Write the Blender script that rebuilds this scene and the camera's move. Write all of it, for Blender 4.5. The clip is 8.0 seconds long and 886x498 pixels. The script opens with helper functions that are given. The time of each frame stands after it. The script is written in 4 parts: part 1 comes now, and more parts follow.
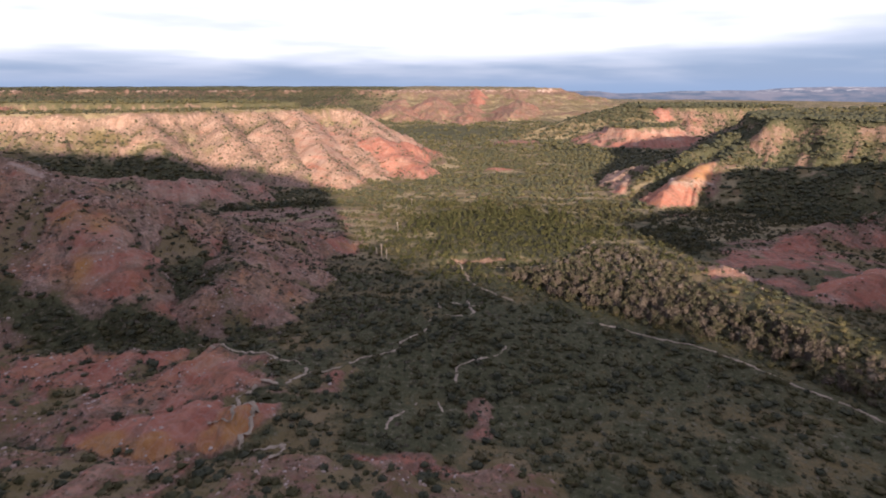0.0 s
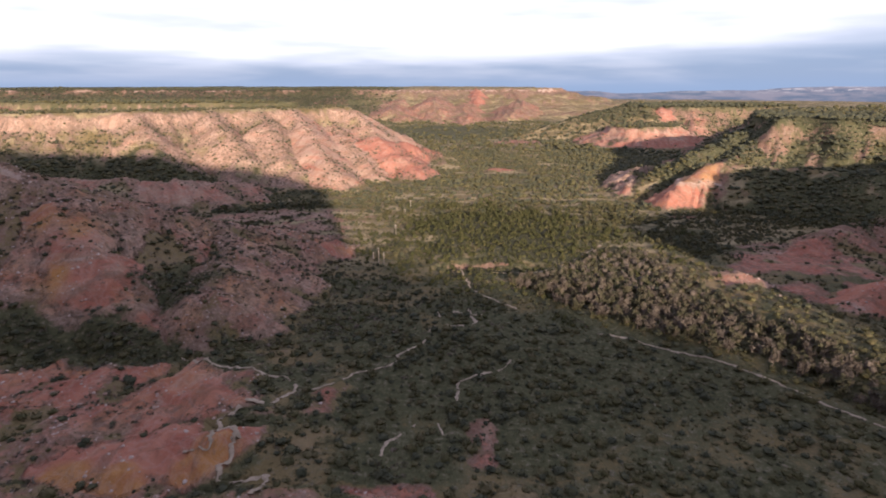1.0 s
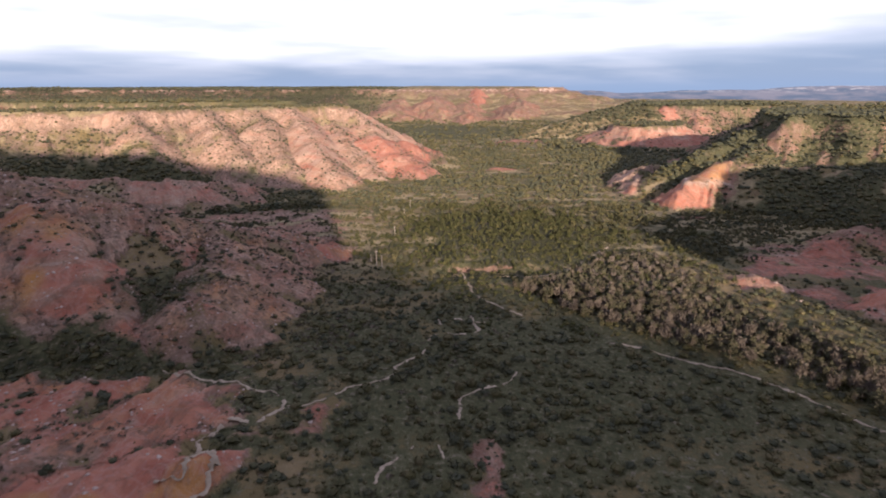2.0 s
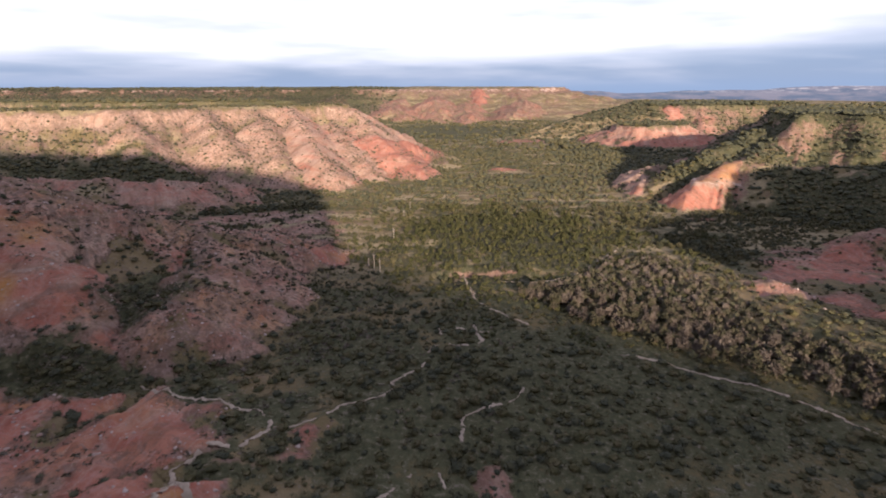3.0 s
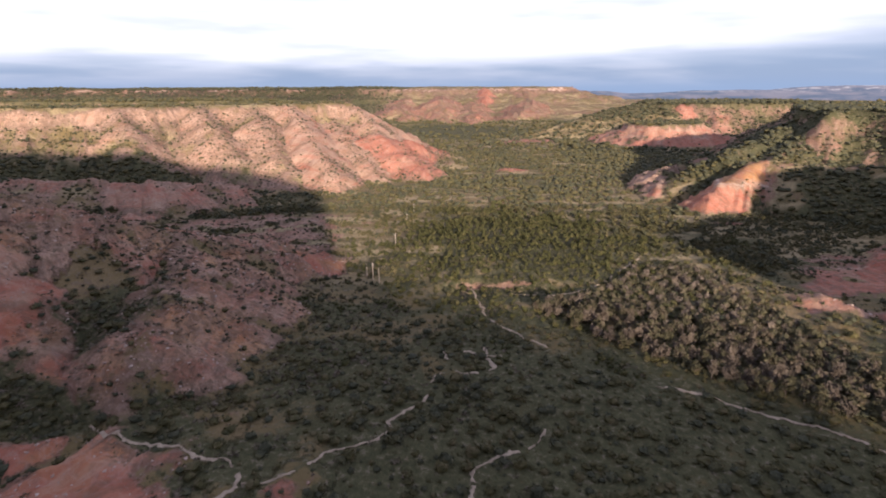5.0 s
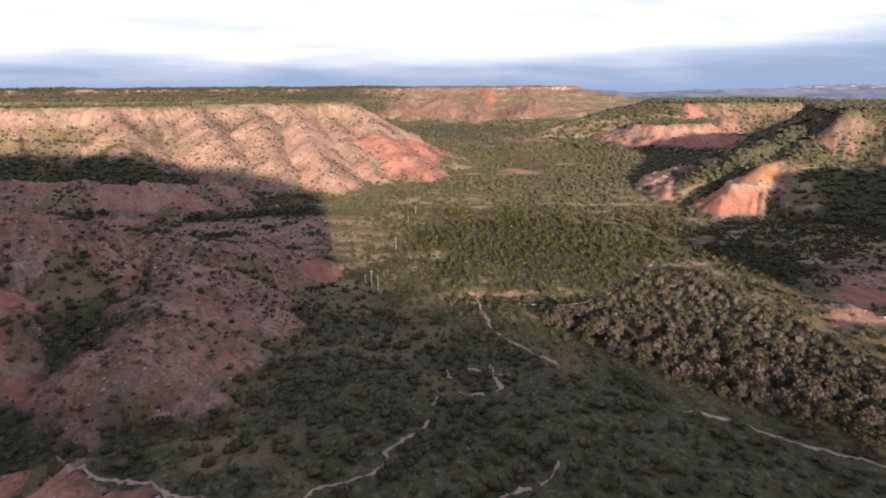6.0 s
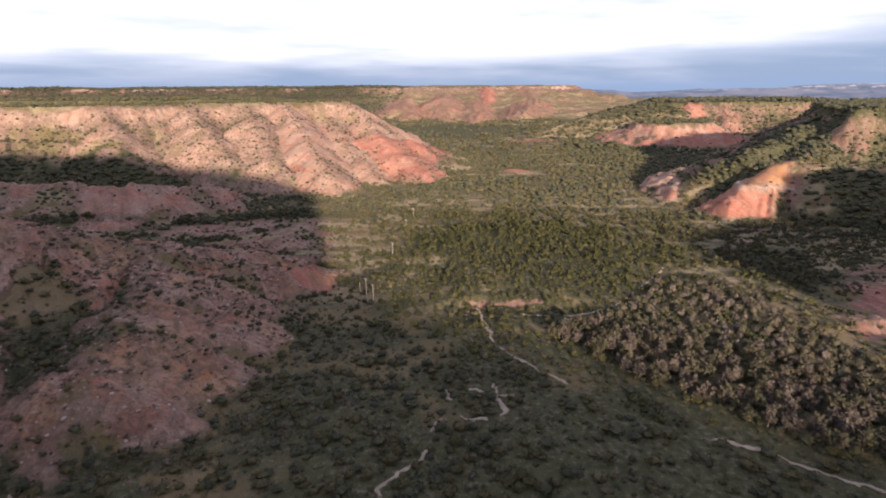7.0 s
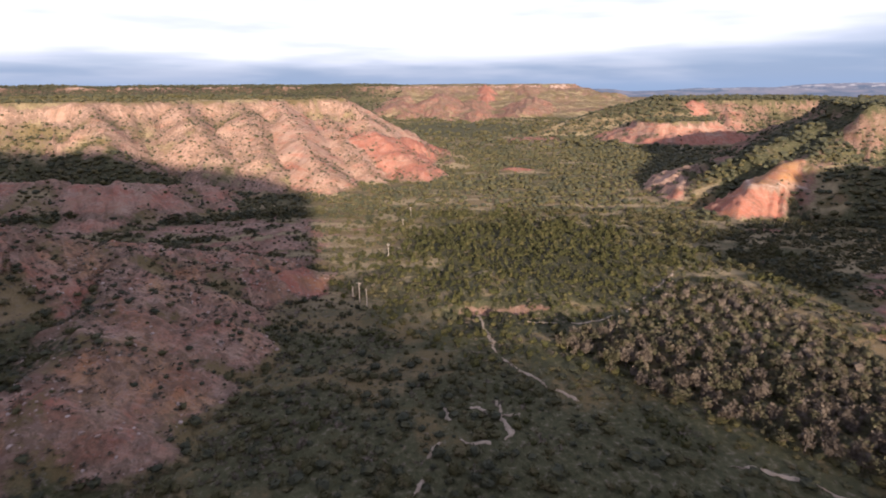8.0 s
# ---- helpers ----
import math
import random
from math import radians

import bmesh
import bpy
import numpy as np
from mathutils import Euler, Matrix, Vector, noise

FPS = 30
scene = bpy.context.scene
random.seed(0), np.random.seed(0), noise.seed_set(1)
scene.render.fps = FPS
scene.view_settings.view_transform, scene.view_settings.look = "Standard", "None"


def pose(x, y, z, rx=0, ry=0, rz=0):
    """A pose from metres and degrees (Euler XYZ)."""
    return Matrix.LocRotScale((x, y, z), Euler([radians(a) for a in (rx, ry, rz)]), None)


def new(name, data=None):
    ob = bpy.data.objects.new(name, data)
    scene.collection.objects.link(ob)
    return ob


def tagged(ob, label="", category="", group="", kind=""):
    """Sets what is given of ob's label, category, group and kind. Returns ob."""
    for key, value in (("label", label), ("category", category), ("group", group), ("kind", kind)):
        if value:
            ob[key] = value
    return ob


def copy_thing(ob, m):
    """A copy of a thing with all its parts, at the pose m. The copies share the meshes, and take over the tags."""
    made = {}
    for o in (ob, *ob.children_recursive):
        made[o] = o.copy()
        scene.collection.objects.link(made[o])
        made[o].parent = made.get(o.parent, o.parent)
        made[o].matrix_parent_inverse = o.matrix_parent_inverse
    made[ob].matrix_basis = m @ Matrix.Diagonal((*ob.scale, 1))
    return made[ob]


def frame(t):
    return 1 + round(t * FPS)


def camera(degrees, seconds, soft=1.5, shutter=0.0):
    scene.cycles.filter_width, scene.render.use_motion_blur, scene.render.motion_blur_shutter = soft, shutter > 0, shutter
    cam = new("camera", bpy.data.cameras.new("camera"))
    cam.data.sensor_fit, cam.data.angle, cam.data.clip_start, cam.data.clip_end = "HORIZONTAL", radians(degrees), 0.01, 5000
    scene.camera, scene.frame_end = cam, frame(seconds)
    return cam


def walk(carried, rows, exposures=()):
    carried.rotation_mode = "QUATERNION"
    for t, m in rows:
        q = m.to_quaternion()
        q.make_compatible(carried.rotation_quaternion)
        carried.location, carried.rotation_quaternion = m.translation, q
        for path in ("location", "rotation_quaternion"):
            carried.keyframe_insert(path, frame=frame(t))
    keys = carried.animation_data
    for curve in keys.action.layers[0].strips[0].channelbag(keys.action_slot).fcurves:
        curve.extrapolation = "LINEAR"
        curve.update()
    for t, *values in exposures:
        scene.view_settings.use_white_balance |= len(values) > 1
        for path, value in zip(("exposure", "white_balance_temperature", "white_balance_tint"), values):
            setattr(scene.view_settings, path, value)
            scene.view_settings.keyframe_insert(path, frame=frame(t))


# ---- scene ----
cam = camera(78.4, 8.0, soft=1.9, shutter=0.9)
METRES, EYE, TILT, LEAN, TURN = 120.0, 102.0, -16.85, 0.0, 0.0
ROWS = [
    (0.0, 0.0, 0.0, 0.0, -0.0, 0.0, 0.0),
    (0.5, -0.0003, 0.0619, 0.0114, 0.1, 0.01, 0.03),
    (1.0, -0.0005, 0.1233, 0.0202, -0.02, 0.04, 0.06),
    (1.5, -0.0012, 0.1843, 0.0246, -0.0, 0.04, 0.09),
    (3.0, -0.0013, 0.3698, 0.0455, 0.14, 0.12, 0.11),
    (3.5, -0.0017, 0.4304, 0.0473, 0.31, 0.17, 0.02),
    (4.0, -0.0026, 0.4912, 0.0541, 0.48, 0.21, 0.01),
    (4.5, -0.0022, 0.5512, 0.065, 0.58, 0.22, 0.02),
    (6.0, -0.0041, 0.7335, 0.1063, 1.01, 0.15, 0.03),
    (6.5, -0.0043, 0.7943, 0.1194, 1.02, 0.16, 0.05),
    (7.0, -0.0063, 0.8564, 0.1316, 0.9, 0.13, 0.07),
    (7.5, -0.007, 0.9202, 0.1381, 0.75, 0.11, 0.07),
    (8.0, -0.0082, 0.9878, 0.1418, 0.74, 0.07, 0.06),
]
walk(cam, [(t, pose(0, 0, EYE, TILT, LEAN, TURN) @ pose(METRES * x, METRES * y, METRES * z, 90 + pitch, roll, yaw)) for t, x, y, z, yaw, pitch, roll in ROWS],
     exposures=[(0.0, 1.0, 5900, 19), (8.0, 1.0, 5900, 19)])

# ---- sky and sun ----
SUN_WAY = Vector((-0.22, 0.975, -0.24)).normalized()   # the way the light travels
SUN_EL = math.asin(-SUN_WAY.z)
SUN_AZ = math.atan2(-SUN_WAY.x, -SUN_WAY.y)

sun = new("sun", bpy.data.lights.new("sun", "SUN"))
sun.data.energy, sun.data.angle, sun.data.color = 5.0, radians(0.9), (1.0, 0.80, 0.60)
sun.rotation_mode = "QUATERNION"
sun.rotation_quaternion = SUN_WAY.to_track_quat("-Z", "Y")


class Graph:
    """Short hand for a node tree."""

    def __init__(self, tree):
        self.t = tree
        tree.nodes.clear()

    def n(self, kind, ins=None, **props):
        nd = self.t.nodes.new(kind)
        for k, v in props.items():
            if k == "noise_dimensions":
                nd.noise_dimensions = v
            elif k == "operation":
                nd.operation = v
            elif k == "attribute_name":
                nd.attribute_name = v
            elif k == "blend_type":
                nd.blend_type = v
        for k, v in (ins or {}).items():
            if isinstance(v, bpy.types.NodeSocket):
                self.t.links.new(v, nd.inputs[k])
            else:
                nd.inputs[k].default_value = v
        return nd

    def math(self, op, a, b=0.0, c=0.0):
        return self.n("ShaderNodeMath", {0: a, 1: b, 2: c}, operation=op).outputs[0]

    def noise(self, vec, scale, detail=4.0, rough=0.55, distort=0.0):
        return self.n("ShaderNodeTexNoise", {"Vector": vec, "Scale": scale, "Detail": detail, "Roughness": rough, "Distortion": distort}).outputs[0]

    def step(self, v, lo, hi):
        nd = self.n("ShaderNodeMapRange", {0: v, 1: lo, 2: hi, 3: 0.0, 4: 1.0})
        nd.interpolation_type = "SMOOTHSTEP"
        return nd.outputs[0]

    def mix(self, fac, a, b, blend="MIX"):
        nd = self.t.nodes.new("ShaderNodeMix")
        nd.data_type, nd.blend_type = "RGBA", blend
        for i, v in ((0, fac), (6, a), (7, b)):
            if isinstance(v, bpy.types.NodeSocket):
                self.t.links.new(v, nd.inputs[i])
            else:
                nd.inputs[i].default_value = (*v, 1.0) if isinstance(v, tuple) and len(v) == 3 else v
        return nd.outputs[2]

    def scaled(self, vec, sx, sy, sz):
        return self.n("ShaderNodeVectorMath", {0: vec, 1: (sx, sy, sz)}, operation="MULTIPLY").outputs[0]

    def attr(self, name):
        return self.n("ShaderNodeAttribute", attribute_name=name).outputs["Fac"]


world = bpy.data.worlds.new("sky")
scene.world = world
world.use_nodes = True
g = Graph(world.node_tree)
sky = g.t.nodes.new("ShaderNodeTexSky")
sky.sky_type, sky.sun_disc = "NISHITA", False
sky.sun_elevation, sky.sun_rotation = SUN_EL, SUN_AZ
way = g.n("ShaderNodeTexCoord").outputs["Generated"]
sep = g.n("ShaderNodeSeparateXYZ", {0: way})
up = sep.outputs[2]
# long flat banks of cloud, the lower ones in blue-grey shade
streak = g.noise(g.scaled(way, 1.6, 1.6, 14.0), 1.3, 3.0, 0.45, 0.2)
puff = g.noise(g.scaled(way, 3.2, 3.2, 26.0), 1.4, 3.0, 0.5)
east = g.step(sep.outputs[0], -0.1, 0.75)
height = g.math("ADD", up, g.math("MULTIPLY", g.math("SUBTRACT", streak, 0.5), 0.05))
height = g.math("SUBTRACT", height, g.math("MULTIPLY", east, 0.020))
bank = g.step(height, 0.018, 0.062)
blue = g.mix(g.step(g.math("SUBTRACT", puff, g.math("MULTIPLY", east, 0.22)), 0.30, 0.62), (0.185, 0.24, 0.315), (0.29, 0.325, 0.38))
low = g.mix(g.step(up, -0.01, 0.022), (0.18, 0.245, 0.335), blue)
white = g.mix(g.step(puff, 0.30, 0.60), (0.46, 0.475, 0.50), (0.62, 0.615, 0.62))
high = g.mix(g.step(up, 0.15, 0.42), white, g.mix(g.step(puff, 0.3, 0.7), (0.222, 0.228, 0.31), (0.37, 0.367, 0.445)))
cloud = g.mix(bank, low, high)
full = g.n("ShaderNodeBackground", {0: cloud, 1: 1.0})
clear = g.n("ShaderNodeBackground", {0: sky.outputs[0], 1: 0.05})
both = g.n("ShaderNodeMixShader", {0: 0.9, 1: clear.outputs[0], 2: full.outputs[0]})
g.n("ShaderNodeOutputWorld", {0: both.outputs[0]})

# ---- materials ----
def material(name):
    m = bpy.data.materials.new(name)
    m.use_nodes = True
    return m, Graph(m.node_tree)


def finish(g, colour, rough=0.9, bump=None, strength=0.5, distance=0.3, spec=0.2):
    b = g.n("ShaderNodeBsdfPrincipled", {"Base Color": colour, "Roughness": rough, "Specular IOR Level": spec})
    if bump is not None:
        nd = g.n("ShaderNodeBump", {"Height": bump, "Strength": strength, "Distance": distance})
        g.t.links.new(nd.outputs[0], b.inputs["Normal"])
    g.n("ShaderNodeOutputMaterial", {0: b.outputs[0]})
    return b


def ground_material():
    m, g = material("canyon_ground")
    geo = g.n("ShaderNodeNewGeometry")
    pos = geo.outputs["Position"]
    z = g.n("ShaderNodeSeparateXYZ", {0: pos}).outputs[2]
    mid = g.noise(pos, 0.07, 5.0, 0.6)
    fine = g.noise(pos, 0.5, 5.0, 0.65)
    grain = g.noise(pos, 2.5, 3.0, 0.6)
    bare, tint, ochre, lush = g.attr("bare"), g.attr("tint"), g.attr("ochre"), g.attr("lush")
    # floor: dry grass, brown soil, low green scrub
    grass = g.mix(g.step(mid, 0.35, 0.65), (0.160, 0.122, 0.054), (0.245, 0.182, 0.096))
    scrub = g.mix(g.step(fine, 0.3, 0.7), (0.060, 0.062, 0.030), (0.110, 0.106, 0.050))
    cover = g.step(g.math("ADD", g.math("MULTIPLY", g.math("ADD", mid, fine), 0.5), g.math("MULTIPLY", g.math("SUBTRACT", lush, 0.5), 0.5)), 0.40, 0.60)
    # pale dry grass in long uneven streaks on the open valley
    reed = g.noise(g.n("ShaderNodeVectorMath", {0: g.scaled(pos, 0.012, 0.055, 0.0), 1: g.scaled(pos, 0.004, 0.0, 0.0)}, operation="ADD").outputs[0], 1.0, 4.0, 0.6, 0.8)
    dry = g.math("MULTIPLY", g.step(reed, 0.46, 0.58), g.step(g.n("ShaderNodeSeparateXYZ", {0: pos}).outputs[1], 270.0, 380.0))
    dry = g.math("MULTIPLY", dry, g.math("SUBTRACT", 1.0, g.step(lush, 0.55, 0.8)))
    grass = g.mix(g.math("MULTIPLY", dry, 0.85), grass, (0.335, 0.27, 0.15))
    cover = g.math("MULTIPLY", cover, g.math("SUBTRACT", 1.0, g.math("MULTIPLY", dry, 0.7)))
    floor = g.mix(cover, grass, scrub)
    # darker ground where lush is high, as under the closed brush
    dark_floor = g.mix(g.step(fine, 0.35, 0.65), (0.034, 0.037, 0.018), (0.066, 0.061, 0.031))
    floor = g.mix(g.math("MULTIPLY", g.step(lush, 0.84, 0.93), 0.85), floor, dark_floor)
    floor = g.mix(g.math("MULTIPLY", g.step(g.math("ADD", g.math("MULTIPLY", grain, 0.4), fine), 0.74, 0.92), 0.6), floor, (0.25, 0.20, 0.155))
    # bare slopes: beds of red and tan claystone with pale sandstone bands
    beds = g.noise(g.n("ShaderNodeVectorMath", {0: g.scaled(pos, 0.010, 0.010, 0.22), 1: g.scaled(pos, 0.02, 0.02, 0.0)}, operation="ADD").outputs[0], 1.0, 4.0, 0.6, 0.4)
    red = g.mix(g.step(mid, 0.3, 0.7), (0.32, 0.114, 0.071), (0.42, 0.188, 0.119))
    tan = g.mix(g.step(mid, 0.3, 0.7), (0.312, 0.190, 0.120), (0.415, 0.278, 0.194))
    pick = g.math("ADD", tint, g.math("MULTIPLY", g.math("SUBTRACT", beds, 0.5), 1.5))
    rock = g.mix(g.step(pick, 0.25, 0.75), red, tan)
    rock = g.mix(g.math("MULTIPLY", g.step(g.math("ADD", beds, g.math("MULTIPLY", fine, 0.15)), 0.72, 0.84), 0.35), rock, (0.54, 0.45, 0.36))
    rock = g.mix(g.math("MULTIPLY", ochre, g.step(mid, 0.25, 0.6)), rock, (0.42, 0.215, 0.065))
    rock = g.mix(g.math("MULTIPLY", g.step(fine, 0.55, 0.75), 0.45), rock, (0.20, 0.125, 0.085))
    rock = g.mix(g.math("MULTIPLY", g.step(grain, 0.60, 0.78), 0.35), rock, (0.50, 0.43, 0.36))
    # brush and shade-dark crusts mottle the slopes
    crust = g.noise(g.scaled(pos, 1.0, 1.0, 0.4), 0.30, 6.0, 0.75, 0.5)
    rock = g.mix(g.math("MULTIPLY", g.step(g.math("ADD", crust, g.math("ADD", g.math("MULTIPLY", g.math("SUBTRACT", 0.75, bare), 0.45), g.math("MULTIPLY", g.math("SUBTRACT", lush, 0.33), 0.3))), 0.42, 0.62), 0.75), rock, (0.150, 0.102, 0.070))
    # chalky ledges and thin pale seams
    rock = g.mix(g.math("MULTIPLY", g.step(tint, 0.88, 1.0), g.math("ADD", 0.12, g.math("MULTIPLY", fine, 0.7))), rock, (0.58, 0.50, 0.41))
    seam = g.math("ABSOLUTE", g.math("SUBTRACT", g.noise(g.scaled(pos, 1.0, 1.0, 1.6), 0.13, 4.0, 0.6, 0.6), 0.5))
    rock = g.mix(g.math("MULTIPLY", g.math("SUBTRACT", 1.0, g.step(seam, 0.0, 0.05)), g.math("MULTIPLY", fine, 0.35)), rock, (0.50, 0.38, 0.32))
    # rain-cut runnels down the slopes: dark soil and brush in them, paler ribs between
    slope = g.n("ShaderNodeCombineXYZ", {0: g.math("MULTIPLY", g.attr("run"), 0.17), 1: g.math("MULTIPLY", g.attr("down"), 0.022), 2: g.math("MULTIPLY", fine, 0.25)}).outputs[0]
    runnel = g.noise(slope, 1.0, 6.0, 0.68, 0.3)
    rock = g.mix(g.math("MULTIPLY", g.step(runnel, 0.50, 0.64), 0.48), rock, (0.150, 0.100, 0.066))
    rock = g.mix(g.math("MULTIPLY", g.step(runnel, 0.46, 0.34), 0.35), rock, (0.46, 0.33, 0.22))
    tuftlet = g.noise(pos, 0.75, 2.0, 0.5)
    rock = g.mix(g.math("MULTIPLY", g.step(tuftlet, 0.58, 0.66), g.math("MULTIPLY", g.step(g.math("SUBTRACT", 1.0, bare), 0.10, 0.35), 0.55)), rock, (0.100, 0.080, 0.045))
    stony = g.noise(pos, 0.9, 3.0, 0.7)
    rock = g.mix(g.math("MULTIPLY", g.step(stony, 0.60, 0.70), 0.5), rock, (0.34, 0.27, 0.215))
    edge = g.step(g.math("ADD", bare, g.math("MULTIPLY", g.math("SUBTRACT", g.math("ADD", g.math("MULTIPLY", mid, 0.6), g.math("MULTIPLY", fine, 0.4)), 0.5), 1.9)), 0.30, 0.62)
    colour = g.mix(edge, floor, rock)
    relief = g.math("ADD", g.math("ADD", fine, g.math("MULTIPLY", grain, 0.35)), g.math("MULTIPLY", runnel, -1.2))
    finish(g, colour, 0.95, relief, 0.8, 0.9, 0.1)
    return m


def leaf_material(name, dark, light, dry, dryness=0.25):
    m, g = material(name)
    geo = g.n("ShaderNodeNewGeometry")
    rnd = geo.outputs["Random Per Island"]
    patch = g.step(g.noise(geo.outputs["Position"], 0.34, 2.0, 0.6), 0.30, 0.70)
    stand = g.noise(geo.outputs["Position"], 0.02, 3.0, 0.6)
    col = g.mix(g.math("ADD", g.math("MULTIPLY", rnd, 0.35), g.math("MULTIPLY", patch, 0.65)), dark, light)
    old = g.step(g.math("ADD", g.math("ADD", patch, g.math("MULTIPLY", stand, 0.5)), g.math("MULTIPLY", rnd, 0.25)), 1.12 - dryness, 1.30 - dryness)
    col = g.mix(old, col, dry)
    b = finish(g, col, 0.75, None, spec=0.15)
    b.inputs["Subsurface Weight"].default_value = 0.0
    return m


def wood_material(name, a, b):
    m, g = material(name)
    tex = g.n("ShaderNodeTexCoord").outputs["Object"]
    grainy = g.noise(g.scaled(tex, 9.0, 9.0, 0.8), 1.5, 4.0, 0.6)
    spot = g.noise(tex, 0.7, 3.0)
    finish(g, g.mix(g.math("MULTIPLY", g.math("ADD", grainy, spot), 0.5), a, b), 0.85, grainy, 0.3, 0.02)
    return m


def path_material():
    m, g = material("pale_trail_dirt")
    pos = g.n("ShaderNodeNewGeometry").outputs["Position"]
    a, b = g.noise(pos, 0.35, 4.0), g.noise(pos, 2.4, 4.0)
    col = g.mix(g.step(a, 0.3, 0.7), (0.29, 0.23, 0.155), (0.44, 0.355, 0.25))
    finish(g, g.mix(g.math("MULTIPLY", g.step(b, 0.5, 0.8), 0.5), col, (0.20, 0.155, 0.115)), 0.95, b, 0.5, 0.1)
    return m


def rock_material():
    m, g = material("pale_sandstone")
    geo = g.n("ShaderNodeNewGeometry")
    a = g.noise(geo.outputs["Position"], 1.1, 5.0, 0.6)
    col = g.mix(geo.outputs["Random Per Island"], (0.34, 0.24, 0.18), (0.58, 0.49, 0.41))
    finish(g, g.mix(g.math("MULTIPLY", a, 0.5), col, (0.26, 0.15, 0.10)), 0.95, a, 0.6, 0.2)
    return m


GROUND = ground_material()
SCRUB = leaf_material("scrub_leaves", (0.052, 0.051, 0.023), (0.098, 0.087, 0.031), (0.108, 0.092, 0.044), 0.12)
THICKET = leaf_material("thicket_leaves", (0.038, 0.041, 0.014), (0.064, 0.063, 0.021), (0.10, 0.09, 0.035), 0.03)
JUNIPER = leaf_material("juniper_leaves", (0.043, 0.047, 0.027), (0.078, 0.079, 0.043), (0.085, 0.082, 0.04), 0.1)
TREE_GREEN = leaf_material("tree_leaves", (0.056, 0.053, 0.028), (0.095, 0.089, 0.046), (0.108, 0.088, 0.058), 0.16)
TREE_DRY = leaf_material("bare_twigs", (0.074, 0.060, 0.044), (0.124, 0.101, 0.075), (0.145, 0.119, 0.088), 0.22)
BRUSH = leaf_material("dry_brush_twigs", (0.07, 0.058, 0.038), (0.125, 0.105, 0.068), (0.15, 0.12, 0.085), 0.2)
BARK = wood_material("grey_bark", (0.10, 0.078, 0.060), (0.23, 0.19, 0.155))
POLE = wood_material("weathered_pole_wood", (0.28, 0.24, 0.20), (0.46, 0.40, 0.34))
METAL = wood_material("dull_fittings", (0.16, 0.16, 0.16), (0.27, 0.27, 0.27))
TRAIL = path_material()
ROCK = rock_material()


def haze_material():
    """Distant mesas, with air haze put into their blue colour and a low glow."""
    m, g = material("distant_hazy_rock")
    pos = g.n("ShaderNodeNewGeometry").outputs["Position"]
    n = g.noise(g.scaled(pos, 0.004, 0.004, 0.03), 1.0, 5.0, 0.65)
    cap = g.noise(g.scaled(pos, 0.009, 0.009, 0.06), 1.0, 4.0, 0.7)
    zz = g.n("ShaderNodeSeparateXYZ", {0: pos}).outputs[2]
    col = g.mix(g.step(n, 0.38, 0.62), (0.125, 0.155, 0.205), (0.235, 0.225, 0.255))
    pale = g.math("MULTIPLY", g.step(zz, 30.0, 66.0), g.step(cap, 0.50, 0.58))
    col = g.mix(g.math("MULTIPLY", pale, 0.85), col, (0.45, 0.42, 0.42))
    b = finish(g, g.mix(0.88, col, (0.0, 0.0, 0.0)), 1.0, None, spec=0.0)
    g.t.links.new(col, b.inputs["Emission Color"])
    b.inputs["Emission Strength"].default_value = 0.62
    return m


HAZE = haze_material()

# ---- the lie of the land ----
def lattice(x, y, seed):
    """Smooth gradient noise, about -1 to 1, on arrays."""
    xi, yi = np.floor(x).astype(np.int64), np.floor(y).astype(np.int64)
    fx, fy = x - xi, y - yi

    def corner(ix, iy, dx, dy):
        h = (ix * 374761393 + iy * 668265263 + seed * 974711) & 0x7FFFFFFF
        h = ((h ^ (h >> 13)) * 1274126177) & 0x7FFFFFFF
        a = ((h ^ (h >> 16)) & 0xFFFF) * (2 * np.pi / 65536)
        return np.cos(a) * dx + np.sin(a) * dy

    u, v = fx * fx * fx * (fx * (fx * 6 - 15) + 10), fy * fy * fy * (fy * (fy * 6 - 15) + 10)
    a, b = corner(xi, yi, fx, fy), corner(xi + 1, yi, fx - 1, fy)
    c, d = corner(xi, yi + 1, fx, fy - 1), corner(xi + 1, yi + 1, fx - 1, fy - 1)
    return 1.5 * ((a + (b - a) * u) * (1 - v) + (c + (d - c) * u) * v)


def fbm(x, y, size, octaves, seed, gain=0.5):
    total, amp = 0.0, 1.0
    for k in range(octaves):
        total = total + amp * lattice(x / size + 17.3 * k, y / size - 9.1 * k, seed + k)
        size, amp = size / 2.03, amp * gain
    return total


def ridged(x, y, size, octaves, seed):
    total, amp = 0.0, 1.0
    for k in range(octaves):
        total = total + amp * (1 - np.abs(lattice(x / size + 5.7 * k, y / size + 3.3 * k, seed + k)) * 1.6)
        size, amp = size / 2.1, amp * 0.5
    return total / 1.8


def ease(v, lo, hi):
    t = np.clip((v - lo) / (hi - lo), 0, 1)
    return t * t * (3 - 2 * t)


